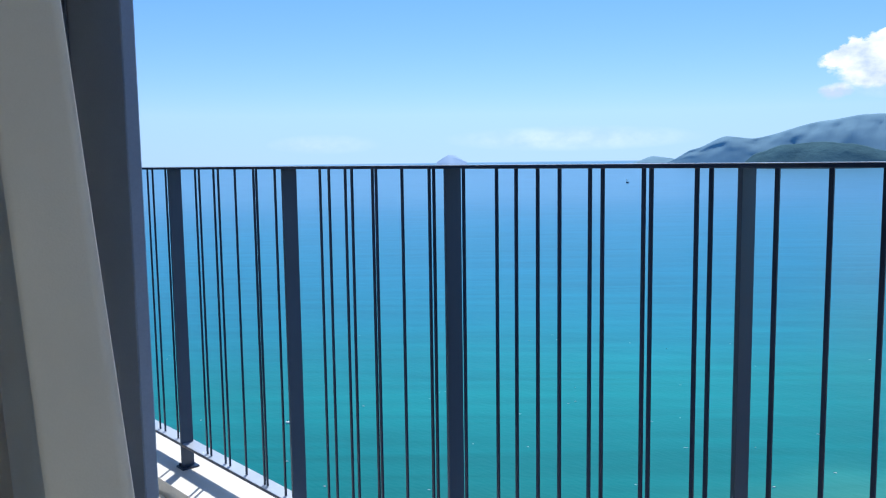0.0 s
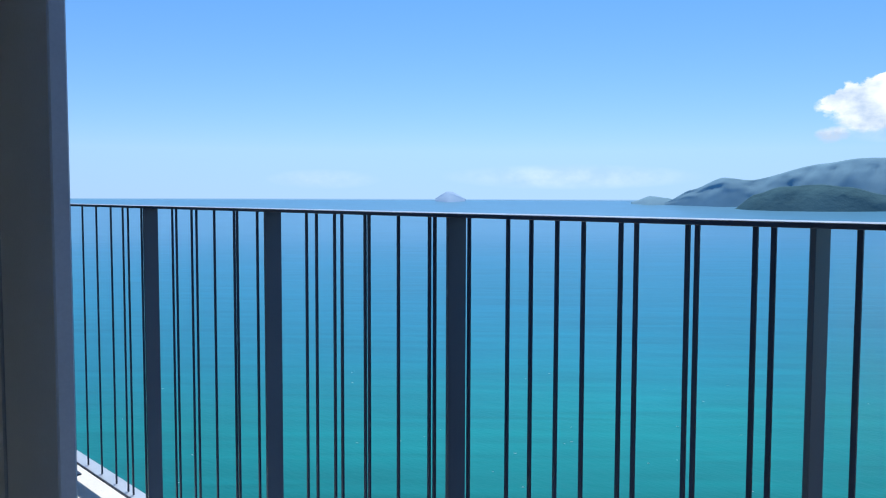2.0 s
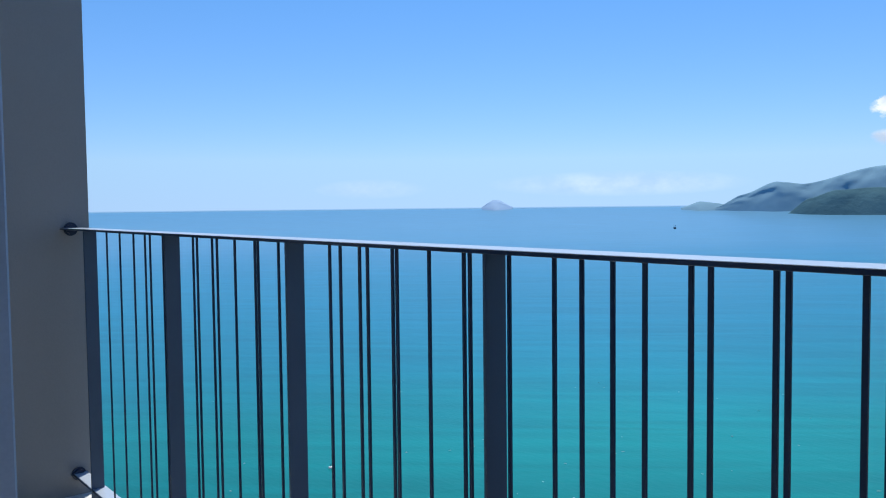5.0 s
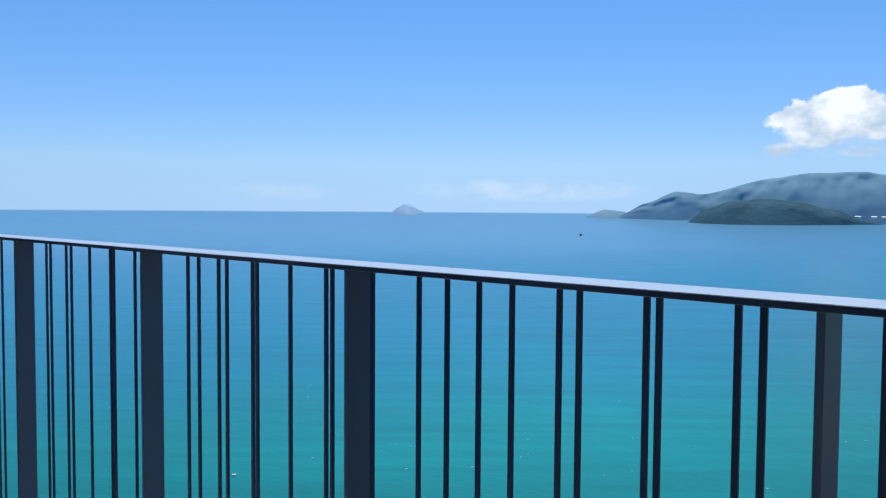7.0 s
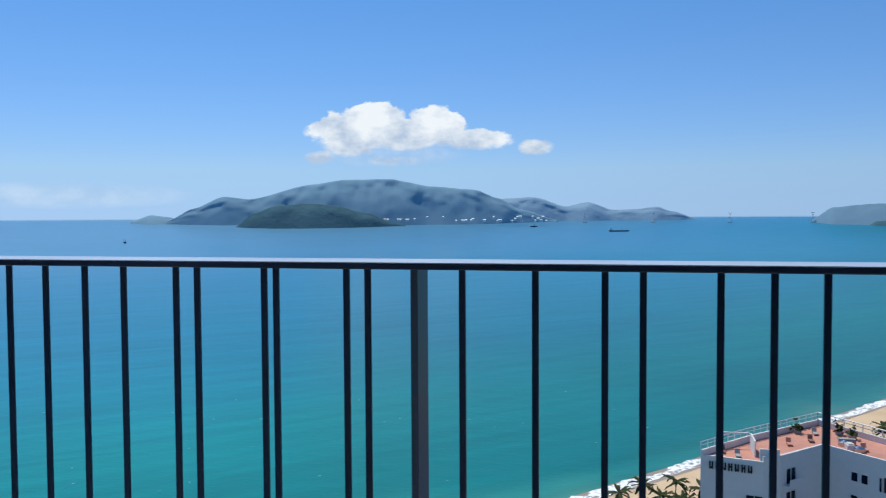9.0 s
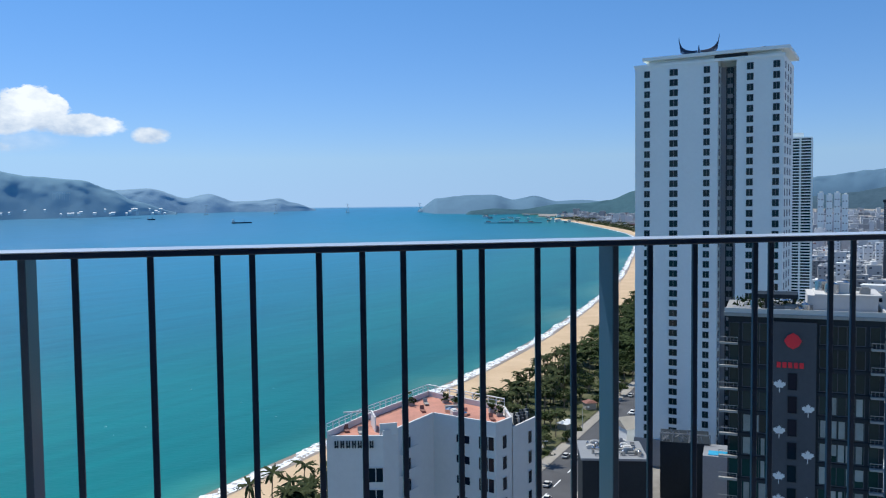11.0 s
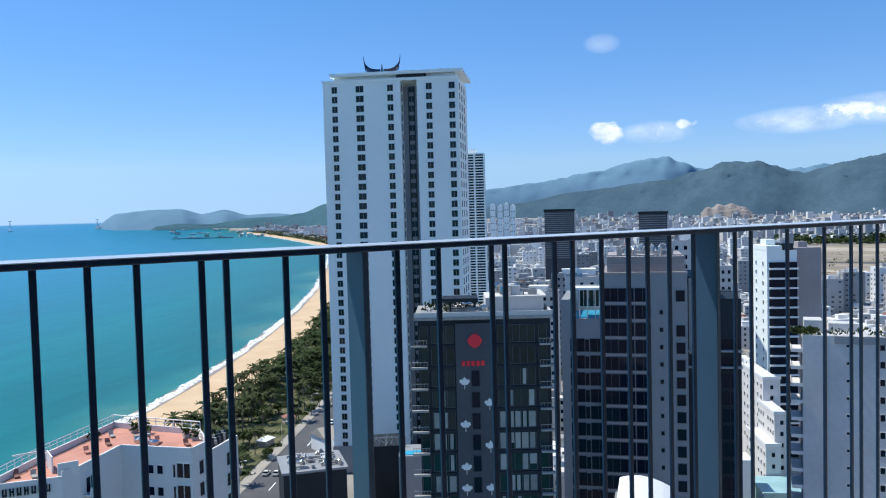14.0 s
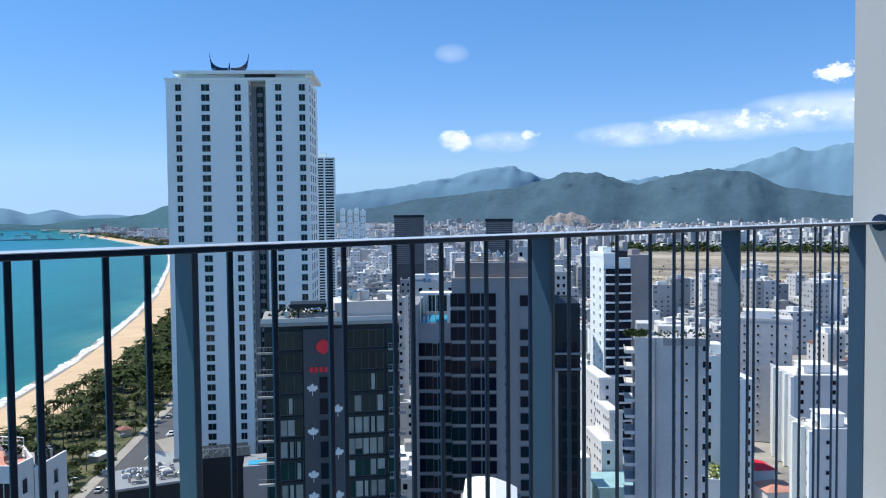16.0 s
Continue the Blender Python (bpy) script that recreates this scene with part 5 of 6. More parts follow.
wide_block("white stepped apartment block", 70.9, 188, 11, 12, -45.0, HOTEL_WHITE, 3.2, 2, W_DOT, 28, left_cols=2, fins=3)
wide_block("pale block with column of dark windows", 63.3, 205, 8, 12, -34.0, TOWER_WHITE, 3.2, 2, W_MID, 12, left_cols=2)
wide_block("white mid-rise block with small windows", 64.7, 250, 9, 12, -48.0, TOWER_WHITE, 3.2, 3, W_SMALL, 24, left_cols=3)
wide_block("pale grey block behind the office block", 44.2, 270, 13, 14, -22.0, PALE_CLAD, 3.3, 4, W_SMALL, 5, clutter=20)
wide_block("pale mid-rise block with cluttered roof", 40.6, 330, 16, 14, -33.0, GREY_RENDER, 3.3, 6, W_SMALL, -8, clutter=24)
wide_block("pale grey mid-rise block of flats", 52.6, 350, 14, 14, -24.5, PALE_CLAD, 3.3, 6, W_SMALL, 6, clutter=12)
wide_block("white mid-rise block with stacked windows", 47.0, 390, 15, 14, -30.0, HOTEL_WHITE, 3.3, 6, W_SMALL, 10, clutter=14)
wide_block("grey mid-rise block of flats", 43.0, 420, 18, 14, -33.0, MID_CLAD, 3.3, 7, W_SMALL, 0, clutter=18)
wide_block("pale tall block with small windows", 50.8, 300, 9, 12, -12.0, PALE_CLAD, 3.3, 3, W_SMALL, 0)
dark_cap_tower("dark banded office tower with black crown", 42.4, 700, 25, -1.5, 40)
dark_cap_tower("grey office tower with dark crown", 48.7, 650, 21, -5.0, 30)
for k, a in enumerate((37.8, 38.3, 38.75, 39.2)):
    wide_block("slim pale apartment tower far off", a, 1500, 9, 12, 11.0 - (k % 2) * 3, TOWER_WHITE, 12.0, 2, W_MID, 0, clutter=0, name="far_tower")
white_canopy()
low_roofs()


def market_roof(az, dist, z, w, mat, label):
    b = building(label, az, dist, az - 39, "market_hall", "building")
    h = zl(z)
    part("wall", Geo().box(-w / 2, 0, 0, w / 2, w, h - 2), HOTEL_WHITE, b)
    part("roof", Geo().prism([(-w / 2 - 0.6, -0.6), (w / 2 + 0.6, -0.6), (w / 2 + 0.6, w + 0.6), (-w / 2 - 0.6, w + 0.6)], h - 2, h, top=[(-0.3, w / 2 - 0.3), (0.3, w / 2 - 0.3), (0.3, w / 2 + 0.3), (-0.3, w / 2 + 0.3)]), mat, b)


market_roof(66.2, 262, -74.5, 8, RED, "small hall with bright red hipped roof")
market_roof(67.5, 250, -76.5, 9, TERRACOTTA, "small hall with orange tiled hipped roof")


def roof_garden():
    b = building("low white block with yellow-green roof garden", 63.4, 196, 20, "garden_block", "building")
    h = zl(-60.0)
    part("wall", Geo().box(-4, 0, 0, 4, 9, h), TOWER_WHITE, b)
    r = random.Random(6)
    g = Geo()
    for _ in range(420):
        p = Vector((r.uniform(-3.8, 3.8), r.uniform(0, 8.8), h + abs(r.gauss(0, 0.7))))
        a = Vector((r.uniform(-1, 1), r.uniform(-1, 1), r.uniform(-0.3, 0.3))) * 0.5
        c = Vector((r.uniform(-1, 1), r.uniform(-1, 1), r.uniform(0, 1))) * 0.4
        g.face([p - a, p - c, p + a, p + c])
    part("roof_planting", g, material("yellow_green_leaves", (0.16, 0.20, 0.04), 0.7, 0, 0.3, 0.5, 4, 0.0, island=0.5), b, "yellow-green roof plants")


roof_garden()


# ---- city fabric ----
def house_kit(seed, w, d, floors, wall, roof_mat, pitched):
    h = floors * 3.3
    x, y = 0, -3000 - seed * 50
    b = thing("house", "narrow painted town house with flat roof" if not pitched else "small house with rust-red pitched roof", "house", pose(x, y, 0), "town houses")
    part("wall", Geo().box(-w / 2, 0, -4, w / 2, d, h), wall, b)
    if pitched:
        part("roof", Geo().prism([(-w / 2 - 0.3, -0.3), (w / 2 + 0.3, -0.3), (w / 2 + 0.3, d + 0.3), (-w / 2 - 0.3, d + 0.3)], h, h + 2,
                                 top=[(-w / 2 - 0.3, d / 2 - 0.1), (w / 2 + 0.3, d / 2 - 0.1), (w / 2 + 0.3, d / 2 + 0.1), (-w / 2 - 0.3, d / 2 + 0.1)]), roof_mat, b)
    else:
        part("roof", Geo().box(-w / 2 - 0.1, -0.1, h, w / 2 + 0.1, 0.15, h + 0.9).box(-w / 2 - 0.1, d - 0.15, h, w / 2 + 0.1, d + 0.1, h + 0.9).box(-w / 4, d * 0.5, h, w / 3, d * 0.8, h + 2.6), roof_mat, b)
        part("water_tank", Geo().tube([(w * 0.2, d * 0.25, h), (w * 0.2, d * 0.25, h + 1.4)], 0.6, 10), STEEL, b)
    for i in range(floors):
        for k in range(2):
            put("window", W_SMALL, b, -w / 4 + k * w / 2, -0.01, i * 3.3 + 0.9)
            put("window", W_SMALL, b, -w / 2 - 0.01, d * (0.3 + 0.4 * k), i * 3.3 + 0.9, -90)
    return b


def free_spot(x, y, gap, taken):
    return inland(x, y) > 112 and all((x - a) ** 2 + (y - c) ** 2 > (gap + g) ** 2 for a, c, g in taken)


def in_field(x, y):
    d, a = math.hypot(x - EYE.x, y - EYE.y), math.degrees(math.atan2(x - EYE.x, y - EYE.y))
    return 56.0 < a < 90 and 820 < d < 1900


TAKEN = [(*polar(a, d), g) for a, d, g in ((31.1, 285, 32), (36.4, 570, 18), (37, 135, 16), (47.8, 170, 26), (60.4, 177, 20), (55.9, 307, 20), (56.3, 260, 18), (65.9, 340, 20), (70.0, 310, 20),
         (70.9, 194, 12), (63.3, 211, 11), (64.7, 256, 11), (44.2, 277, 13), (40.6, 337, 14), (52.6, 357, 13), (47, 397, 14), (43, 427, 16), (50.8, 306, 10), (42.4, 712, 22), (48.7, 660, 20), (47.9, 112, 9),
         (25, 230, 16), (29.7, 253, 14), (32.2, 242, 12), (26.9, 306, 14), (66.2, 267, 13), (67.5, 255, 13), (66.9, 225, 16), (66.9, 195, 16))] + [(30, 128, 26)]


def town():
    r = random.Random(17)
    kits = []
    for k, (w, d, fl, wall, roof, pitched) in enumerate(((6, 14, 4, HOTEL_WHITE, WHITE, False), (5, 12, 5, PALE_CLAD, CONCRETE, False), (8, 12, 3, WALL_WARM, RUST, True), (7, 14, 6, TOWER_WHITE, CONCRETE, False),
                                                          (6, 10, 2, WALL_WARM, RUST, True), (9, 14, 7, PALE_CLAD, WHITE, False))):
        kits.append(house_kit(k, w, d, fl, wall, roof, pitched))
    used, made = set(), 0
    for _ in range(2600):
        a, d = r.uniform(33, 78), r.uniform(185, 560) ** 1.0
        x, y = polar(a, d)
        k = r.choice((0, 0, 1, 1, 2, 3, 4, 5))
        if not free_spot(x, y, 6.5, TAKEN):
            continue
        TAKEN.append((x, y, 5.5))
        m = pose(x, y, GZ, 0, 0, -39 + r.choice((0, 0, 90, 0)) + r.uniform(-6, 6))
        if k in used:
            copy_thing(kits[k], m)
        else:
            kits[k].matrix_basis = m
            used.add(k)
        made += 1
        if made > 120:
            break
    for k, b in enumerate(kits):
        if k not in used:
            b.matrix_basis = pose(420 + 15 * k, 60, GZ)
    # the rest of the town, too far to tell apart
    g, g2, panes = Geo(), Geo(), Geo()
    for _ in range(17000):
        a = r.uniform(21, 100)
        d = 540 * (4150 / 540) ** (r.random() ** 0.72)
        x, y = polar(a, d)
        if inland(x, y) < 120 or in_field(x, y):
            continue
        if not all((x - p) ** 2 + (y - q) ** 2 > (e + 8) ** 2 for p, q, e in TAKEN[:26]):
            continue
        big = r.random()
        w, dd = r.uniform(6, 16), r.uniform(8, 20)
        h = r.uniform(6, 17) if big < 0.9 else r.uniform(18, 42)
        if d > 2500:
            w, dd = w * 1.5, dd * 1.5
            h *= 0.8
        z = sea_z(d) + 1.0
        t = radians(r.choice((-39, 51)) + r.uniform(-7, 7))
        c, s = math.cos(t), math.sin(t)
        quad = [(x + c * u - s * v, y + s * u + c * v) for u, v in ((-w / 2, -dd / 2), (w / 2, -dd / 2), (w / 2, dd / 2), (-w / 2, dd / 2))]
        (g2 if h < 9 and r.random() < 0.12 else g).prism(quad, z, z + 1.0 + h)
        if d < 1300:
            # window strips on the two faces turned to the bay
            for p, q in ((0, 1), (3, 0), (1, 2), (2, 3)):
                (ax, ay), (bx, by) = quad[p], quad[q]
                nx, ny = by - ay, ax - bx
                if nx * (EYE.x - ax) + ny * (EYE.y - ay) <= 0:
                    continue
                n = math.hypot(nx, ny)
                ex, ey = nx / n * 0.15, ny / n * 0.15
                cols = max(2, int(n / 3.5))
                for fl in range(int(h / 3.4)):
                    zz = z + 1.0 + h - 2.6 - 3.4 * fl
                    for cc in range(cols):
                        if r.random() < 0.25:
                            continue
                        u, v = (cc + 0.3) / cols, (cc + 0.65) / cols
                        x0, y0, x1, y1 = ax + (bx - ax) * u + ex, ay + (by - ay) * u + ey, ax + (bx - ax) * v + ex, ay + (by - ay) * v + ey
                        panes.face([(x0, y0, zz), (x1, y1, zz), (x1, y1, zz + 1.2), (x0, y0, zz + 1.2)])
        if d < 1800:
            for _ in range(r.choice((1, 2, 3))):
                u, v, sz, hh = r.uniform(-0.35, 0.35) * w, r.uniform(-0.35, 0.35) * dd, r.uniform(0.7, 2.0), r.uniform(0.8, 2.6)
                px, py = x + c * u - s * v, y + s * u + c * v
                (g2 if r.random() < 0.08 else g).box(px - sz, py - sz, z + 1 + h, px + sz, py + sz, z + 1 + h + hh)
        if d < 1500 and r.random() < 0.6:
            q2 = [(x + (px - x) * 0.4, y + (py - y) * 0.4) for px, py in quad]
            g.prism(q2, z + 1 + h, z + 3.4 + h)
    tagged(new("distant_town", g.mesh("distant_town", ROOFS)), "dense pale flat-roofed town spreading to the hills", "town", kind="stuff")
    tagged(new("distant_windows", panes.mesh("distant_windows", SLATE)), "small dark windows of the distant town", "windows", kind="stuff")
    tagged(new("distant_red_roofs", g2.mesh("distant_red_roofs", RUST)), "scattered rust-red roofs of the town", "roofs", kind="stuff")


town()


DRY_SAND = material("dry_sand_strip", (0.42, 0.36, 0.28), 0.95, 0, 0.2, 0.02, 0.1, 0.1)


def airfield():
    g = Geo()
    n = 20
    for i in range(n + 1):
        a = 57 + 33 * i / n
        for j, d in enumerate((850, 1100, 1400, 1800)):
            x, y = polar(a, d + 40 * math.sin(i * 1.7 + j))
            g.v.append((x, y, sea_z(d) + 2.2))
    for i in range(n):
        for j in range(3):
            k = i * 4 + j
            g.f.append([k, k + 4, k + 5, k + 1])
            g.m.append(0)
    structure("ground_airfield", g, FIELD, "dry brown open airfield", True, "field")
    for d, w, mat in ((905, 20, QUARRY), (1000, 26, CONCRETE), (1090, 36, DRY_SAND), (1170, 30, QUARRY), (1250, 30, ASPHALT), (1360, 26, QUARRY), (1560, 110, DRY_SAND)):
        g = Geo()
        for i in range(21):
            a = 57.5 + 32 * i / 20
            for q in (0, w):
                x, y = polar(a, (d + q) / math.cos(radians(a - 72)))
                g.v.append((x, y, SEA + 2.35))
        for i in range(20):
            g.f.append([2 * i, 2 * i + 2, 2 * i + 3, 2 * i + 1])
            g.m.append(0)
        structure("road_runway", g, mat, "worn strip of the dry airfield", False, "runway")


airfield()
hill("bare_quarry", "pinkish bare quarry scar on the wooded hillside", [(51.8, -0.6), (52.2, -0.2), (52.5, -0.25), (52.9, 0.0), (53.3, -0.1), (53.7, 0.08), (54.1, -0.05), (54.5, -0.2), (55.0, -0.6)], 3930, 60, 60, QUARRY, 4.0, 0.06)


# ---- trees ----
def palm_kit(seed):
    r = random.Random(seed)
    t = thing("palm_tree", "tall coconut palm with grey trunk and arching fronds", "palm tree", pose(0, -3500 - seed, 0), "seafront palms")
    h = r.uniform(8.5, 11.5)
    lean = r.uniform(-0.8, 0.8)
    part("trunk", Geo().tube([(0, 0, -0.5), (lean * 0.3, 0, h * 0.35), (lean * 0.7, 0.1, h * 0.7), (lean, 0.2, h)], [0.28, 0.2, 0.17, 0.15], 7), BARK, t)
    g = Geo()
    for k in range(17):
        a = k * 2.399 + r.uniform(-0.2, 0.2)
        up, L = r.uniform(-0.1, 1.1), r.uniform(3.4, 4.8)
        last = None
        for q in range(8):
            f = q / 7
            out = L * f
            z = h + up * out - 0.16 * out * out * (0.8 + 0.5 * r.random())
            cx, cy = lean + out * math.cos(a), 0.2 + out * math.sin(a)
            wd = 0.5 * math.sin(math.pi * (0.12 + 0.82 * f)) * (1 + 0.2 * r.random())
            px, py = -math.sin(a) * wd, math.cos(a) * wd
            row = ((cx + px, cy + py, z - wd * 0.55), (cx, cy, z), (cx - px, cy - py, z - wd * 0.55))
            if last:
                g.face([last[0], last[1], row[1], row[0]]).face([last[1], last[2], row[2], row[1]])
            last = row
    part("crown", g, PALM, t)
    return t


def tree_kit(seed, h, spread):
    r = random.Random(seed)
    t = thing("broadleaf_tree", "dense dark green broadleaf tree", "tree", pose(0, -3600 - seed, 0), "park trees")
    g = Geo().tube([(0, 0, -0.5), (0.1, 0, h * 0.3), (0.2, 0.1, h * 0.6)], [0.35, 0.26, 0.14], 7)
    knots = []
    for k in range(7):
        a = k * 2.4
        e = (spread * 0.62 * math.cos(a), spread * 0.62 * math.sin(a), h * r.uniform(0.52, 0.82))
        g.tube([(0.1, 0, h * r.uniform(0.25, 0.4)), (e[0] * 0.5, e[1] * 0.5, h * 0.5), e], [0.14, 0.09, 0.04], 5)
        knots.append((e, r.uniform(0.9, 1.5)))
    part("trunk", g, BARK, t)
    g = Geo()
    knots.append(((0.2, 0.1, h * 0.86), 1.5))
    for (cx, cy, cz), s in knots:
        for _ in range(60):
            v = Vector((r.gauss(0, 1), r.gauss(0, 1), r.gauss(0, 0.75)))
            v = v.normalized() * s * r.uniform(0.55, 1.15) * (spread / 3.4)
            p = Vector((cx, cy, cz)) + v
            a, b = Vector((r.uniform(-1, 1), r.uniform(-1, 1), r.uniform(-0.5, 0.5))).normalized(), Vector((r.uniform(-1, 1), r.uniform(-1, 1), r.uniform(-0.6, 0.6))).normalized()
            q = r.uniform(0.3, 0.65)
            g.face([p - a * q, p - b * q * 0.7, p + a * q, p + b * q * 0.7])
    part("crown", g, LEAF, t)
    return t


def along(i, off):
    p = COAST[i] + NORM[i] * off
    return p.x, p.y


def park_trees():
    r = random.Random(41)
    palms = [palm_kit(k) for k in range(3)]
    broad = [tree_kit(60, 8.0, 3.6), tree_kit(61, 6.5, 3.0), tree_kit(62, 10.0, 4.4)]
    first = next(i for i, p in enumerate(COAST) if p.y > 215)
    near = [i for i in range(first, len(COAST)) if COAST[i].length < 900]
    count, crowd = 0, Geo()
    for i in near:
        far = COAST[i].length
        for _ in range(24 if far < 430 else 30):
            off = r.uniform(37, 79)
            if far < 430 and off > 58 and r.random() < 0.55:
                continue
            x, y = along(i, off)
            x, y = x + r.uniform(-6, 6), y + r.uniform(-6, 6)
            if inland(x, y) < 36 or inland(x, y) > 81:
                continue
            kit = r.choice(palms if far < 300 or r.random() < (0.9 if off < 60 else 0.45) else broad)
            m = pose(x, y, SEA + 2.3, 0, 0, r.uniform(0, 360)) @ Matrix.Scale(r.uniform(0.6, 1.1), 4)
            if count < 290:
                copy_thing(kit, m).matrix_basis = m
            else:
                me = next(c for c in kit.children if c.name.startswith("crown")).data
                k = len(crowd.v)
                crowd.v += [tuple(m @ v.co) for v in me.vertices]
                crowd.f += [[k + q for q in f.vertices] for f in me.polygons]
                crowd.m += [0] * len(me.polygons)
            count += 1
    tagged(new("park_woods", crowd.mesh("park_woods", LEAF)), "dense dark green palms and trees along the beach", "trees", kind="stuff")
    # three palms on the sand by the white hotel, and street trees
    for x, y in ((0, 236), (5, 233), (9, 240), (-6, 228), (12, 231)):
        o = copy_thing(palms[count % 3], pose(x, y, SEA + 1.8, 0, 0, 77 * x))
        count += 1
    for kit, (i, off) in zip(palms + broad, ((first + 2, 40), (first + 4, 46), (first + 6, 43), (first + 3, 60), (first + 5, 55), (first + 8, 50))):
        x, y = along(i, off)
        kit.matrix_basis = pose(x, y, SEA + 2.3)
    for _ in range(34):
        i = r.choice(near[:60])
        x, y = along(i, r.choice((82, 103)))
        o = copy_thing(r.choice(broad), pose(x, y, SEA + 2.4, 0, 0, r.uniform(0, 360)) @ Matrix.Scale(0.7, 4))
    # the woods farther along the bay, and the tree belt by the airfield
    g = Geo()

    def clump(x, y, z, s):
        for _ in range(9):
            p = Vector((x + r.gauss(0, s), y + r.gauss(0, s), z + abs(r.gauss(0, s * 0.7))))
            a = Vector((r.uniform(-1, 1), r.uniform(-1, 1), r.uniform(-0.4, 0.4))).normalized() * r.uniform(1.0, 2.2) * s / 2.5
            b = Vector((r.uniform(-1, 1), r.uniform(-1, 1), r.uniform(-0.2, 1))).normalized() * r.uniform(1.0, 2.2) * s / 2.5
            g.face([p - a, p - b * 0.7, p + a, p + b * 0.7])
    for i in range(near[-1], len(COAST)):
        for _ in range(10):
            x, y = along(i, r.uniform(30, 150))
            d = math.hypot(x, y)
            clump(x, y, sea_z(d) + 3.5, 3.0)
    for _ in range(2400):
        x, y = polar(r.uniform(56, 92), r.uniform(1840, 2080))
        clump(x, y, SEA + 5, 7)
    for _ in range(520):
        x, y = polar(r.uniform(57, 90), r.choice((900, 1060, 1150, 1340, 1500)) + r.gauss(0, 22))
        clump(x, y, SEA + 2.4, r.uniform(0.5, 1.3))
    for _ in range(500):
        a, d = r.uniform(33, 80), r.uniform(200, 1500)
        x, y = polar(a, d)
        if inland(x, y) > 120:
            clump(x, y, SEA + 4, 2.2)
    # small pavilions and huts among the trees
    for k in range(16):
        i = near[1 + 2 * k]
        x, y = along(i, r.choice((52, 60, 68, 76)))
        w, d, h = r.uniform(3, 6), r.uniform(3, 5), r.uniform(2.4, 3.2)
        hut = thing("park_hut", "small park hut with pale sheet roof", "hut", pose(x, y, SEA + 2.6, 0, 0, r.uniform(0, 90)), "park huts")
        part("wall", Geo().box(-w / 2, -d / 2, -0.4, w / 2, d / 2, h), PAVING, hut)
        part("roof", Geo().prism([(-w / 2 - 0.5, -d / 2 - 0.5), (w / 2 + 0.5, -d / 2 - 0.5), (w / 2 + 0.5, d / 2 + 0.5), (-w / 2 - 0.5, d / 2 + 0.5)], h, h + 0.9, top=[(-w / 3, -0.2), (w / 3, -0.2), (w / 3, 0.2), (-w / 3, 0.2)]), (CONCRETE, WHITE, RUST, PAVING)[k % 4], hut)
    shrubs = Geo()
    for i in near[:26]:
        for _ in range(16):
            x, y = along(i, r.uniform(48, 81))
            s = r.uniform(0.7, 1.7)
            for _ in range(26):
                v = Vector((r.gauss(0, 1), r.gauss(0, 1), abs(r.gauss(0, 0.7)))) * s * 0.6
                p = Vector((x, y, SEA + 2.5)) + v
                a = Vector((r.uniform(-1, 1), r.uniform(-1, 1), r.uniform(-0.4, 0.4))).normalized() * 0.35 * s
                b = Vector((r.uniform(-1, 1), r.uniform(-1, 1), r.uniform(0, 1))).normalized() * 0.3 * s
                shrubs.face([p - a, p - b, p + a, p + b])
    tagged(new("park_shrubs", shrubs.mesh("park_shrubs", LEAF)), "low clipped green shrubs on the lawn", "shrubs", kind="stuff")
    for k in range(7):
        path = Geo()
        i0 = near[2 + 5 * k]
        for q in range(9):
            x, y = along(i0 + q // 3, 50 + 4.0 * q + 3 * math.sin(q + k))
            path.v += [(x, y, SEA + 2.43), (x + 2.2, y + 2.6, SEA + 2.43)]
        for q in range(8):
            path.f.append([2 * q, 2 * q + 1, 2 * q + 3, 2 * q + 2])
            path.m.append(0)
        structure("pavement_path", path, SAND, "winding sandy park path", False, "path")
    tagged(new("distant_trees", g.mesh("distant_trees", LEAF)), "dark green woods along the bay and town", "trees", kind="stuff")


park_trees()


# ---- surf ----
def foam_material():
    m = material("sea_foam", (0.86, 0.88, 0.88), 0.8, 0, 0.03, 0.2, 2, 0.2)
    nt = m.node_tree
    N, L = nt.nodes.new, nt.links.new
    geo, n = N("ShaderNodeNewGeometry"), N("ShaderNodeTexNoise")
    n.inputs["Scale"].default_value, n.inputs["Detail"].default_value = 0.55, 6
    L(geo.outputs["Position"], n.inputs["Vector"])
    rr = N("ShaderNodeMapRange")
    rr.inputs[1].default_value, rr.inputs[2].default_value = 0.33, 0.50
    L(n.outputs["Fac"], rr.inputs[0])
    L(rr.outputs[0], nt.nodes["Principled BSDF"].inputs["Alpha"])
    return m


FOAM = foam_material()


def ragged(seed, amount):
    return lambda i, j: amount * noise.fractal(Vector((i * 0.31, seed + j * 0.4, seed)), 1.0, 2.0, 4)


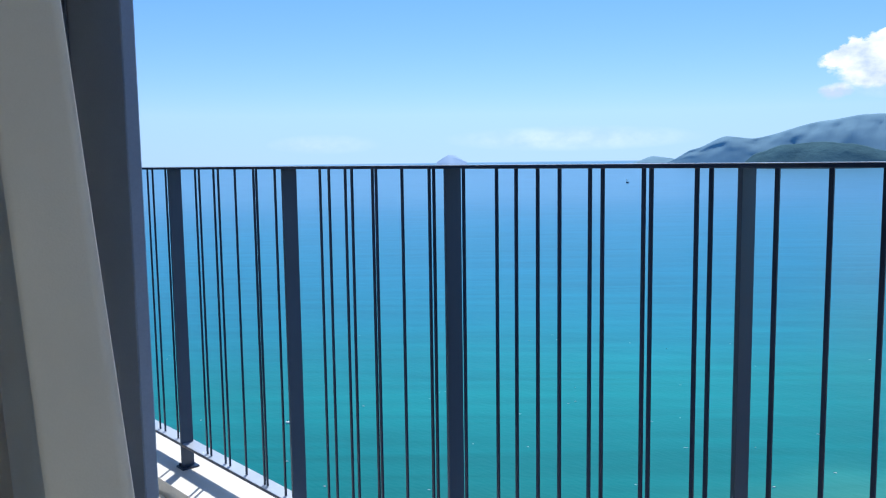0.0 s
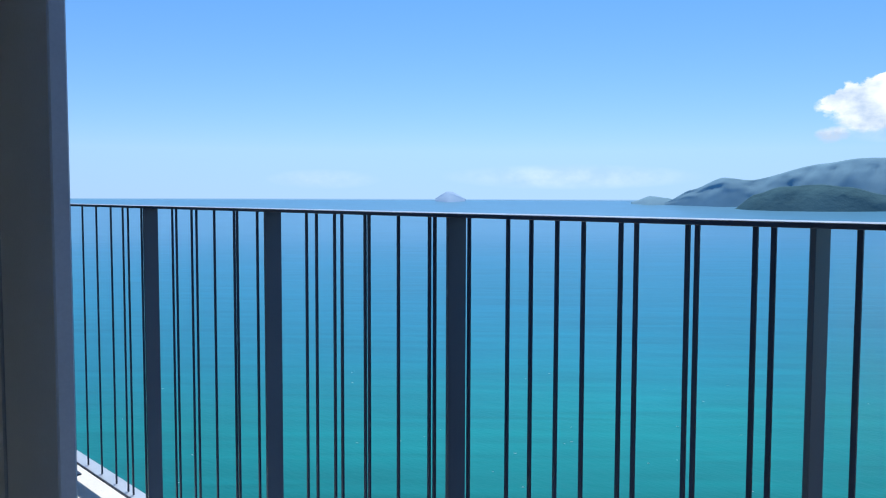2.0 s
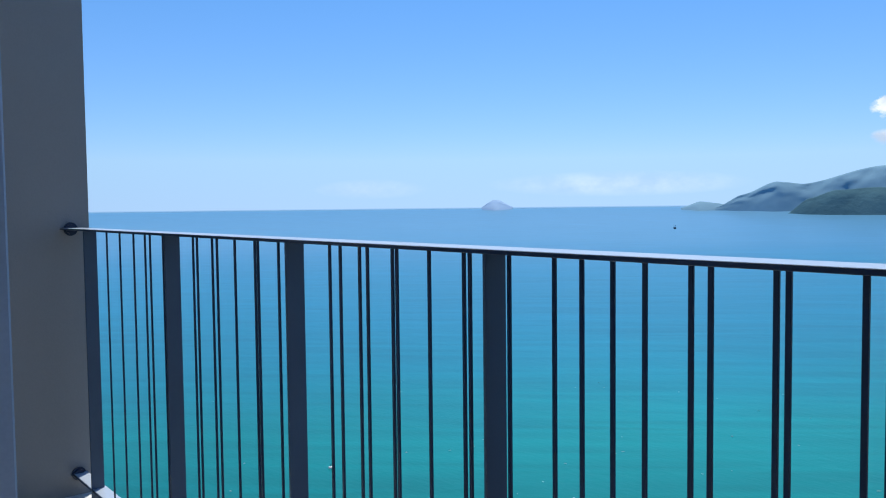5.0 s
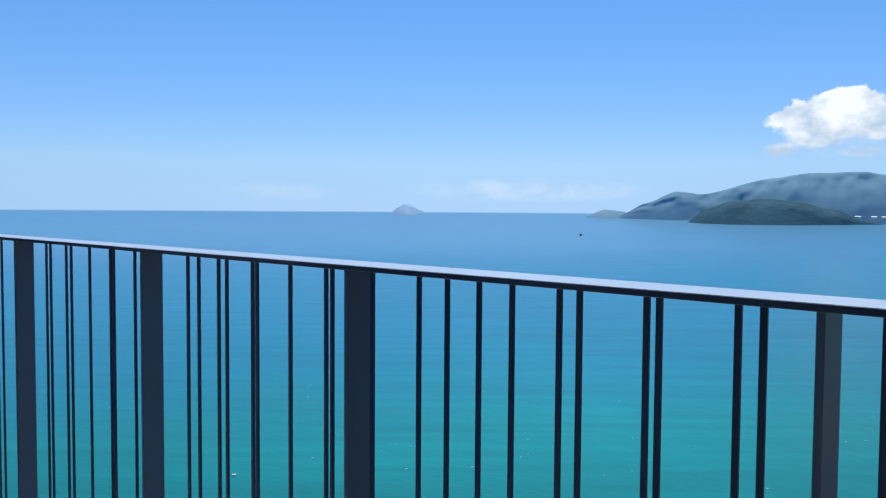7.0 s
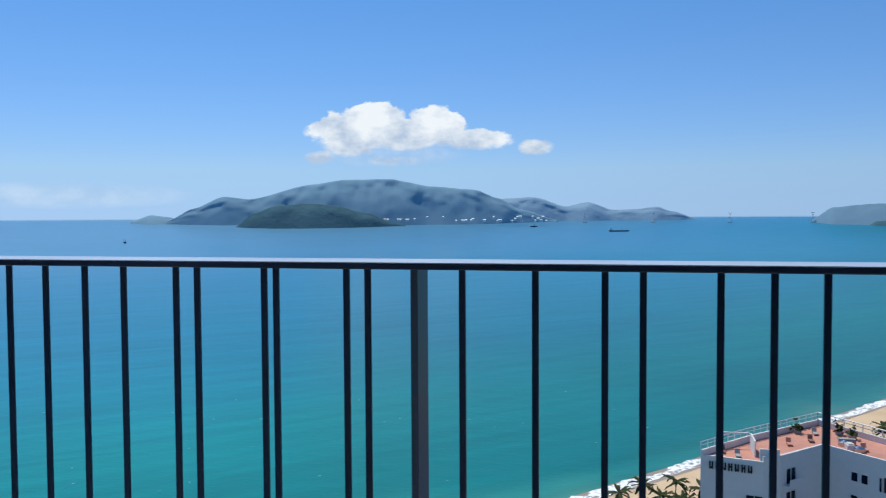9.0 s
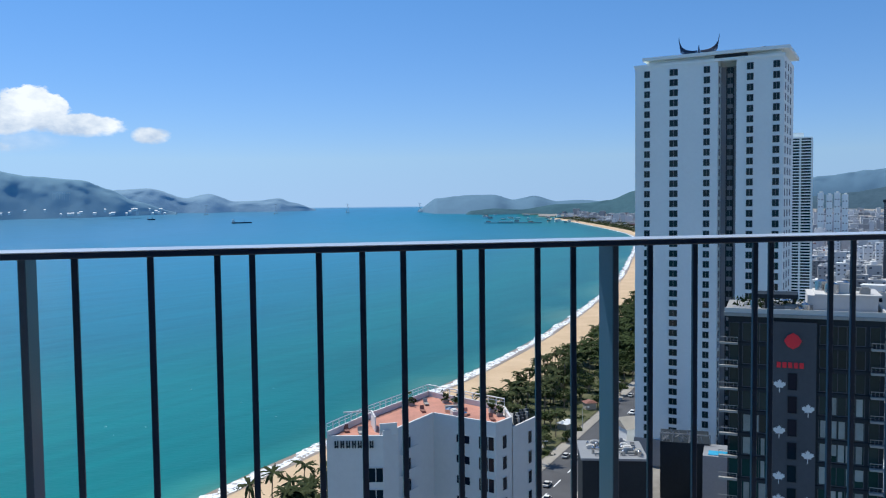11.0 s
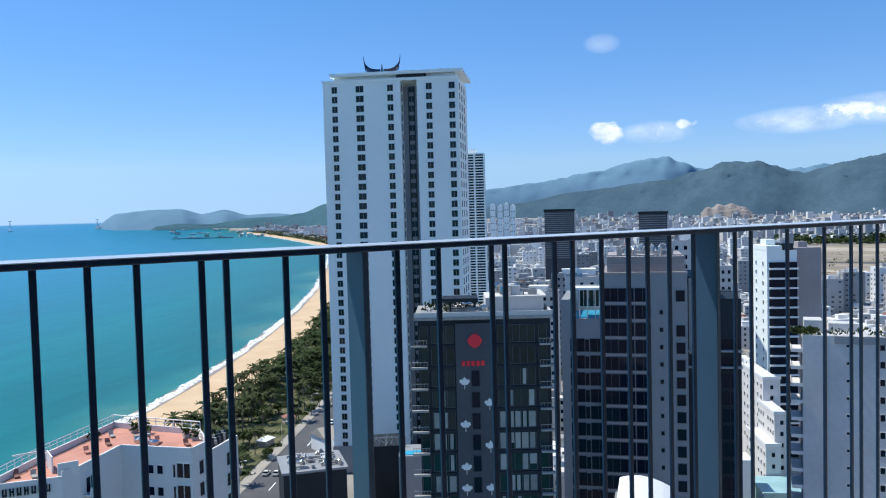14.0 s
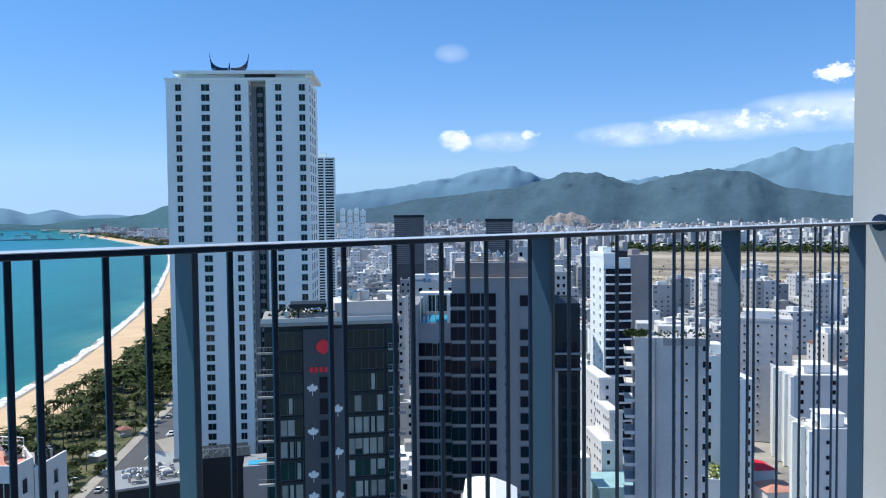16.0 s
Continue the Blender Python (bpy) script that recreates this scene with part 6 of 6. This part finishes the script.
def surf():
    g, cols = Geo(), 7
    fine = []
    for i in range(len(COAST) - 1):
        steps = 6 if COAST[i].length < 1600 else 2
        fine += [(COAST[i].lerp(COAST[i + 1], q / steps), NORM[i].lerp(NORM[i + 1], q / steps)) for q in range(steps)]
    dist = 0.0
    for i, (p, n) in enumerate(fine):
        if i:
            dist += (p - fine[i - 1][0]).length
        outer = -5.5 + 4.5 * noise.fractal(Vector((dist * 0.035, 1.0, 0.0)), 1.0, 2.0, 5) + 2.2 * noise.noise(Vector((dist * 0.25, 5.0, 0.0)))
        inner = 0.6 + 1.6 * noise.fractal(Vector((dist * 0.05, 7.0, 0.0)), 1.0, 2.0, 3)
        for j in range(cols):
            o = outer + (inner - outer) * j / (cols - 1)
            q = p + n * o
            g.v.append((q.x, q.y, sea_z(q.length) + 0.14 + max(0, o) * 0.2))
    for i in range(len(fine) - 1):
        for j in range(cols - 1):
            a = i * cols + j
            g.f.append([a, a + cols, a + cols + 1, a + 1])
            g.m.append(0)
    structure("water_foam", g, FOAM, "white broken surf along the beach", True, "surf")


surf()
strip("water_shallows", [-6, -1, 2.5], [0.07, 0.06, 0.5], material("wet_sand", (0.33, 0.24, 0.15), 0.35, 0, 0.1, 0.1, 1, 0.1), "dark wet sand at the water's edge", wob=ragged(5.0, 1.5), category="beach")


def whitecaps():
    r = random.Random(2)
    g = Geo()
    for _ in range(80):
        a, d = r.uniform(-85, 5), r.uniform(190, 420)
        x, y = polar(a, d)
        if inland(x, y) > -30:
            continue
        w = r.uniform(0.2, 0.6)
        t = r.uniform(0.3, 0.9)
        c, s = math.cos(t), math.sin(t)
        g.prism([(x - c * w, y - s * w), (x + s * 0.15, y - c * 0.15), (x + c * w, y + s * w), (x - s * 0.2, y + c * 0.2)], SEA, SEA + 0.18)
    tagged(new("whitecaps", g.mesh("whitecaps", WHITE)), "tiny white flecks scattered on the sea", "waves", kind="stuff")


whitecaps()


# ---- boats, pylons, traffic ----
def far_point(az, el):
    """Where the sheet of the sea lies in that direction."""
    lo, hi = 2000.0, 4850.0
    for _ in range(40):
        mid = (lo + hi) / 2
        if math.degrees(math.atan((sea_z(mid) - EYE.z) / mid)) < el:
            lo = mid
        else:
            hi = mid
    x, y = polar(az, lo)
    return x, y, sea_z(lo)


def ship(az, el, length, label):
    x, y, z = far_point(az, el)
    b = thing("cargo_ship", label, "ship", pose(x, y, z, 0, 0, -az + 8))
    L = length / 2
    part("hull", Geo().prism([(-L, -4), (L * 0.8, -4), (L, 0), (L * 0.8, 4), (-L, 4)], -1, 5, top=[(-L, -5), (L * 0.85, -5), (L * 1.06, 0), (L * 0.85, 5), (-L, 5)]), NAVY, b)
    part("bridge", Geo().box(-L * 0.95, -4, 5, -L * 0.7, 4, 14).box(-L * 0.92, -3, 14, -L * 0.78, 3, 17), WHITE, b)
    part("mast", Geo().tube([(L * 0.3, 0, 5), (L * 0.3, 0, 13)], 0.6, 5), NAVY, b)


ship(-0.8, -1.15, 84, "long dark cargo ship anchored in the bay")
ship(-6.6, -0.83, 34, "small dark cargo boat in the bay")
ship(-34.2, -1.7, 9, "tiny dark fishing boat on open water")


def pylon(az, el):
    x, y, z = far_point(az, el)
    p = thing("cable_pylon", "slender steel cable-car pylon standing in the bay", "pylon", pose(x, y, z), "cable pylons")
    h = 46
    for sx, sy in ((-1, -1), (1, -1), (1, 1), (-1, 1)):
        part("leg", Geo().tube([(sx * 8, sy * 8, -1), (sx * 3, sy * 3, h * 0.5), (sx * 1.2, sy * 1.2, h)], [0.7, 0.5, 0.4], 5), PALE_CLAD, p)
    for f in (0.2, 0.4, 0.6, 0.8):
        w = (8 - 6.5 * f) * 1.3
        ring = [(w * math.cos(radians(45 + 90 * q)), w * math.sin(radians(45 + 90 * q)), h * f) for q in range(5)]
        part("bracing", Geo().tube(ring, 0.3, 4), PALE_CLAD, p)
    part("cross_arm", Geo().box(-8, -0.8, h, 8, 0.8, h + 2), PALE_CLAD, p)
    part("footing", Geo().box(-11, -11, -3, 11, 11, 1.5), CONCRETE, p)


for a in (-3.1, 1.5, 6.4, 11.4):
    pylon(a, -0.55)


def buoy():
    b = thing("buoy", "small white buoy floating on the sea", "buoy", pose(-239.0, 145.0, SEA))
    part("float", Geo().tube([(0, 0, -0.3), (0, 0, 0.1), (0, 0, 0.5), (0, 0, 0.7)], [0.5, 0.75, 0.7, 0.3], 12), WHITE, b)
    part("topmark", Geo().tube([(0, 0, 0.7), (0, 0, 1.5)], [0.12, 0.05], 6), NAVY, b)


buoy()


def resort():
    r = random.Random(77)
    for k in range(30):
        a = r.uniform(-17, -5.6)
        el = r.choice((-0.32, -0.28, -0.18, -0.05)) if a > -15 else -0.2
        d = 4205
        x, y = polar(a, d)
        z = EYE.z + d * math.tan(radians(el - 0.04))
        w = r.uniform(6, 22)
        b = thing("resort_building", "low white resort building on the island shore", "building", pose(x, y, z - 3, 0, 0, -a), "resort buildings")
        h = r.uniform(1, 3)
        part("wall", Geo().box(-w / 2, 0, -8, w / 2, 16, h), WHITE, b)
        part("roof", Geo().prism([(-w / 2 - 1, -1), (w / 2 + 1, -1), (w / 2 + 1, 17), (-w / 2 - 1, 17)], h, h + 4, top=[(-w / 2, 7.9), (w / 2, 7.9), (w / 2, 8.1), (-w / 2, 8.1)]), WHITE, b)
    x, y = polar(-11.9, 4215)
    s = thing("hillside_sign", "row of white hillside sign bars", "sign", pose(x, y, EYE.z + 4215 * math.tan(radians(0.95)), 0, 0, 11.9))
    for k in range(8):
        part("sign_bar", Geo().box(-40 + 10 * k, -1, -30, -40 + 10 * k + 0.6, 0, -2).box(-40 + 10 * k, -1, -2, -36 + 10 * k, 0, 4 + (k * 5) % 3), WHITE, s)
    # port and pier across the bay
    for k in range(60):
        a = r.uniform(15.6, 27)
        el = r.uniform(-1.15, -0.55)
        x, y, z = far_point(a, el - 0.25)
        w, h = r.uniform(8, 26), r.uniform(3, 9)
        b = thing("port_building", "pale port building on the far shore", "building", pose(x, y, z - 1, 0, 0, -a + r.uniform(-20, 20)), "port buildings")
        part("wall", Geo().box(-w / 2, 0, -2, w / 2, 14, h), TOWER_WHITE if k % 3 else PALE_CLAD, b)
        part("roof", Geo().box(-w / 2 - 0.6, -0.6, h, w / 2 + 0.6, 14.6, h + 2), WHITE if k % 4 else RUST, b)
    x0, y0, z0 = far_point(15.9, -1.38)
    x1, y1, z1 = far_point(19.9, -1.42)
    p = thing("pier", "long low dark pier reaching into the bay", "pier")
    d = Vector((x1 - x0, y1 - y0)).normalized()
    s2 = Vector((-d.y, d.x)) * 8
    part("deck", Geo().prism([(x0, y0), (x1, y1), (x1 + s2.x, y1 + s2.y), (x0 + s2.x, y0 + s2.y)], z0 - 2, z0 + 2.5), MID_CLAD, p)
    part("quay_shed", Geo().prism([(x0 + d.x * 60, y0 + d.y * 60), (x0 + d.x * 120, y0 + d.y * 120), (x0 + d.x * 120 + s2.x, y0 + d.y * 120 + s2.y), (x0 + d.x * 60 + s2.x, y0 + d.y * 60 + s2.y)], z0 + 2.5, z0 + 7), HOTEL_WHITE, p)


resort()


def car_kit(mat, label, name="car"):
    c = thing(name, label, "car", pose(0, -3800, 0), "cars on the road")
    g = Geo().box(-2.2, -0.88, 0.35, 2.2, 0.88, 0.85, c=0.2)
    part("body", g, mat, c)
    part("cabin", Geo().prism([(-1.5, -0.8), (1.0, -0.8), (1.0, 0.8), (-1.5, 0.8)], 0.85, 1.45, top=[(-1.1, -0.68), (0.45, -0.68), (0.45, 0.68), (-1.1, 0.68)]), GLASS, c, "dark glazed cabin")
    part("roof", Geo().box(-1.1, -0.68, 1.45, 0.45, 0.68, 1.5), mat, c)
    wheel = Geo().tube([(0, -0.12, 0), (0, 0.12, 0)], 0.33, 12).mesh("wheel", DARK_CLAD)
    for x in (-1.4, 1.4):
        for y in (-0.8, 0.8):
            put("wheel", wheel, c, x, y, 0.33)
    return c


def traffic():
    r = random.Random(8)
    kits = [car_kit(WHITE, "white car on the seafront road"), car_kit(DARK_CLAD, "dark car on the seafront road"), car_kit(PALE_CLAD, "silver car on the seafront road"), car_kit(RED, "red car on the seafront road")]
    first = next(i for i, p in enumerate(COAST) if p.y > 190)
    k = 0
    for i in range(first, first + 40):
        for off in (86.5, 90, 94, 97.5):
            if r.random() < 0.26:
                x, y = along(i, off)
                d = COAST[i + 1] - COAST[i]
                m = pose(x, y, SEA + 2.37, 0, 0, math.degrees(math.atan2(d.y, d.x)) + (180 if off > 92 else 0))
                if k < 4:
                    kits[k].matrix_basis = m
                else:
                    copy_thing(r.choice(kits[:3]), m)
                k += 1
    lamp = thing("street_lamp", "slim grey street lamp beside the road", "street lamp", pose(0, -3900, 0), "street lamps")
    part("pole", Geo().tube([(0, 0, 0), (0, 0, 8.5), (0.8, 0, 9.2), (2.2, 0, 9.4)], [0.12, 0.09, 0.07, 0.06], 6), PALE_CLAD, lamp)
    part("head", Geo().box(1.8, -0.18, 9.3, 2.8, 0.18, 9.45), WHITE, lamp)
    for q, i in enumerate(range(first, first + 44, 3)):
        x, y = along(i, 82.5)
        d = COAST[i + 1] - COAST[i]
        m = pose(x, y, SEA + 2.5, 0, 0, math.degrees(math.atan2(d.y, d.x)) - 90)
        if q:
            copy_thing(lamp, m)
        else:
            lamp.matrix_basis = m
    dash = Geo()
    for i in range(first - 4, first + 60):
        p, q = along(i, 91.8), along(i, 92.2)
        d = (COAST[i + 1] - COAST[i]) * 0.5
        dash.face([(*p, SEA + 2.375), (p[0] + d.x, p[1] + d.y, SEA + 2.375), (q[0] + d.x, q[1] + d.y, SEA + 2.375), (*q, SEA + 2.375)])
    structure("road_marking", dash, WHITE, "white dashed centre line", False, "marking")


traffic()
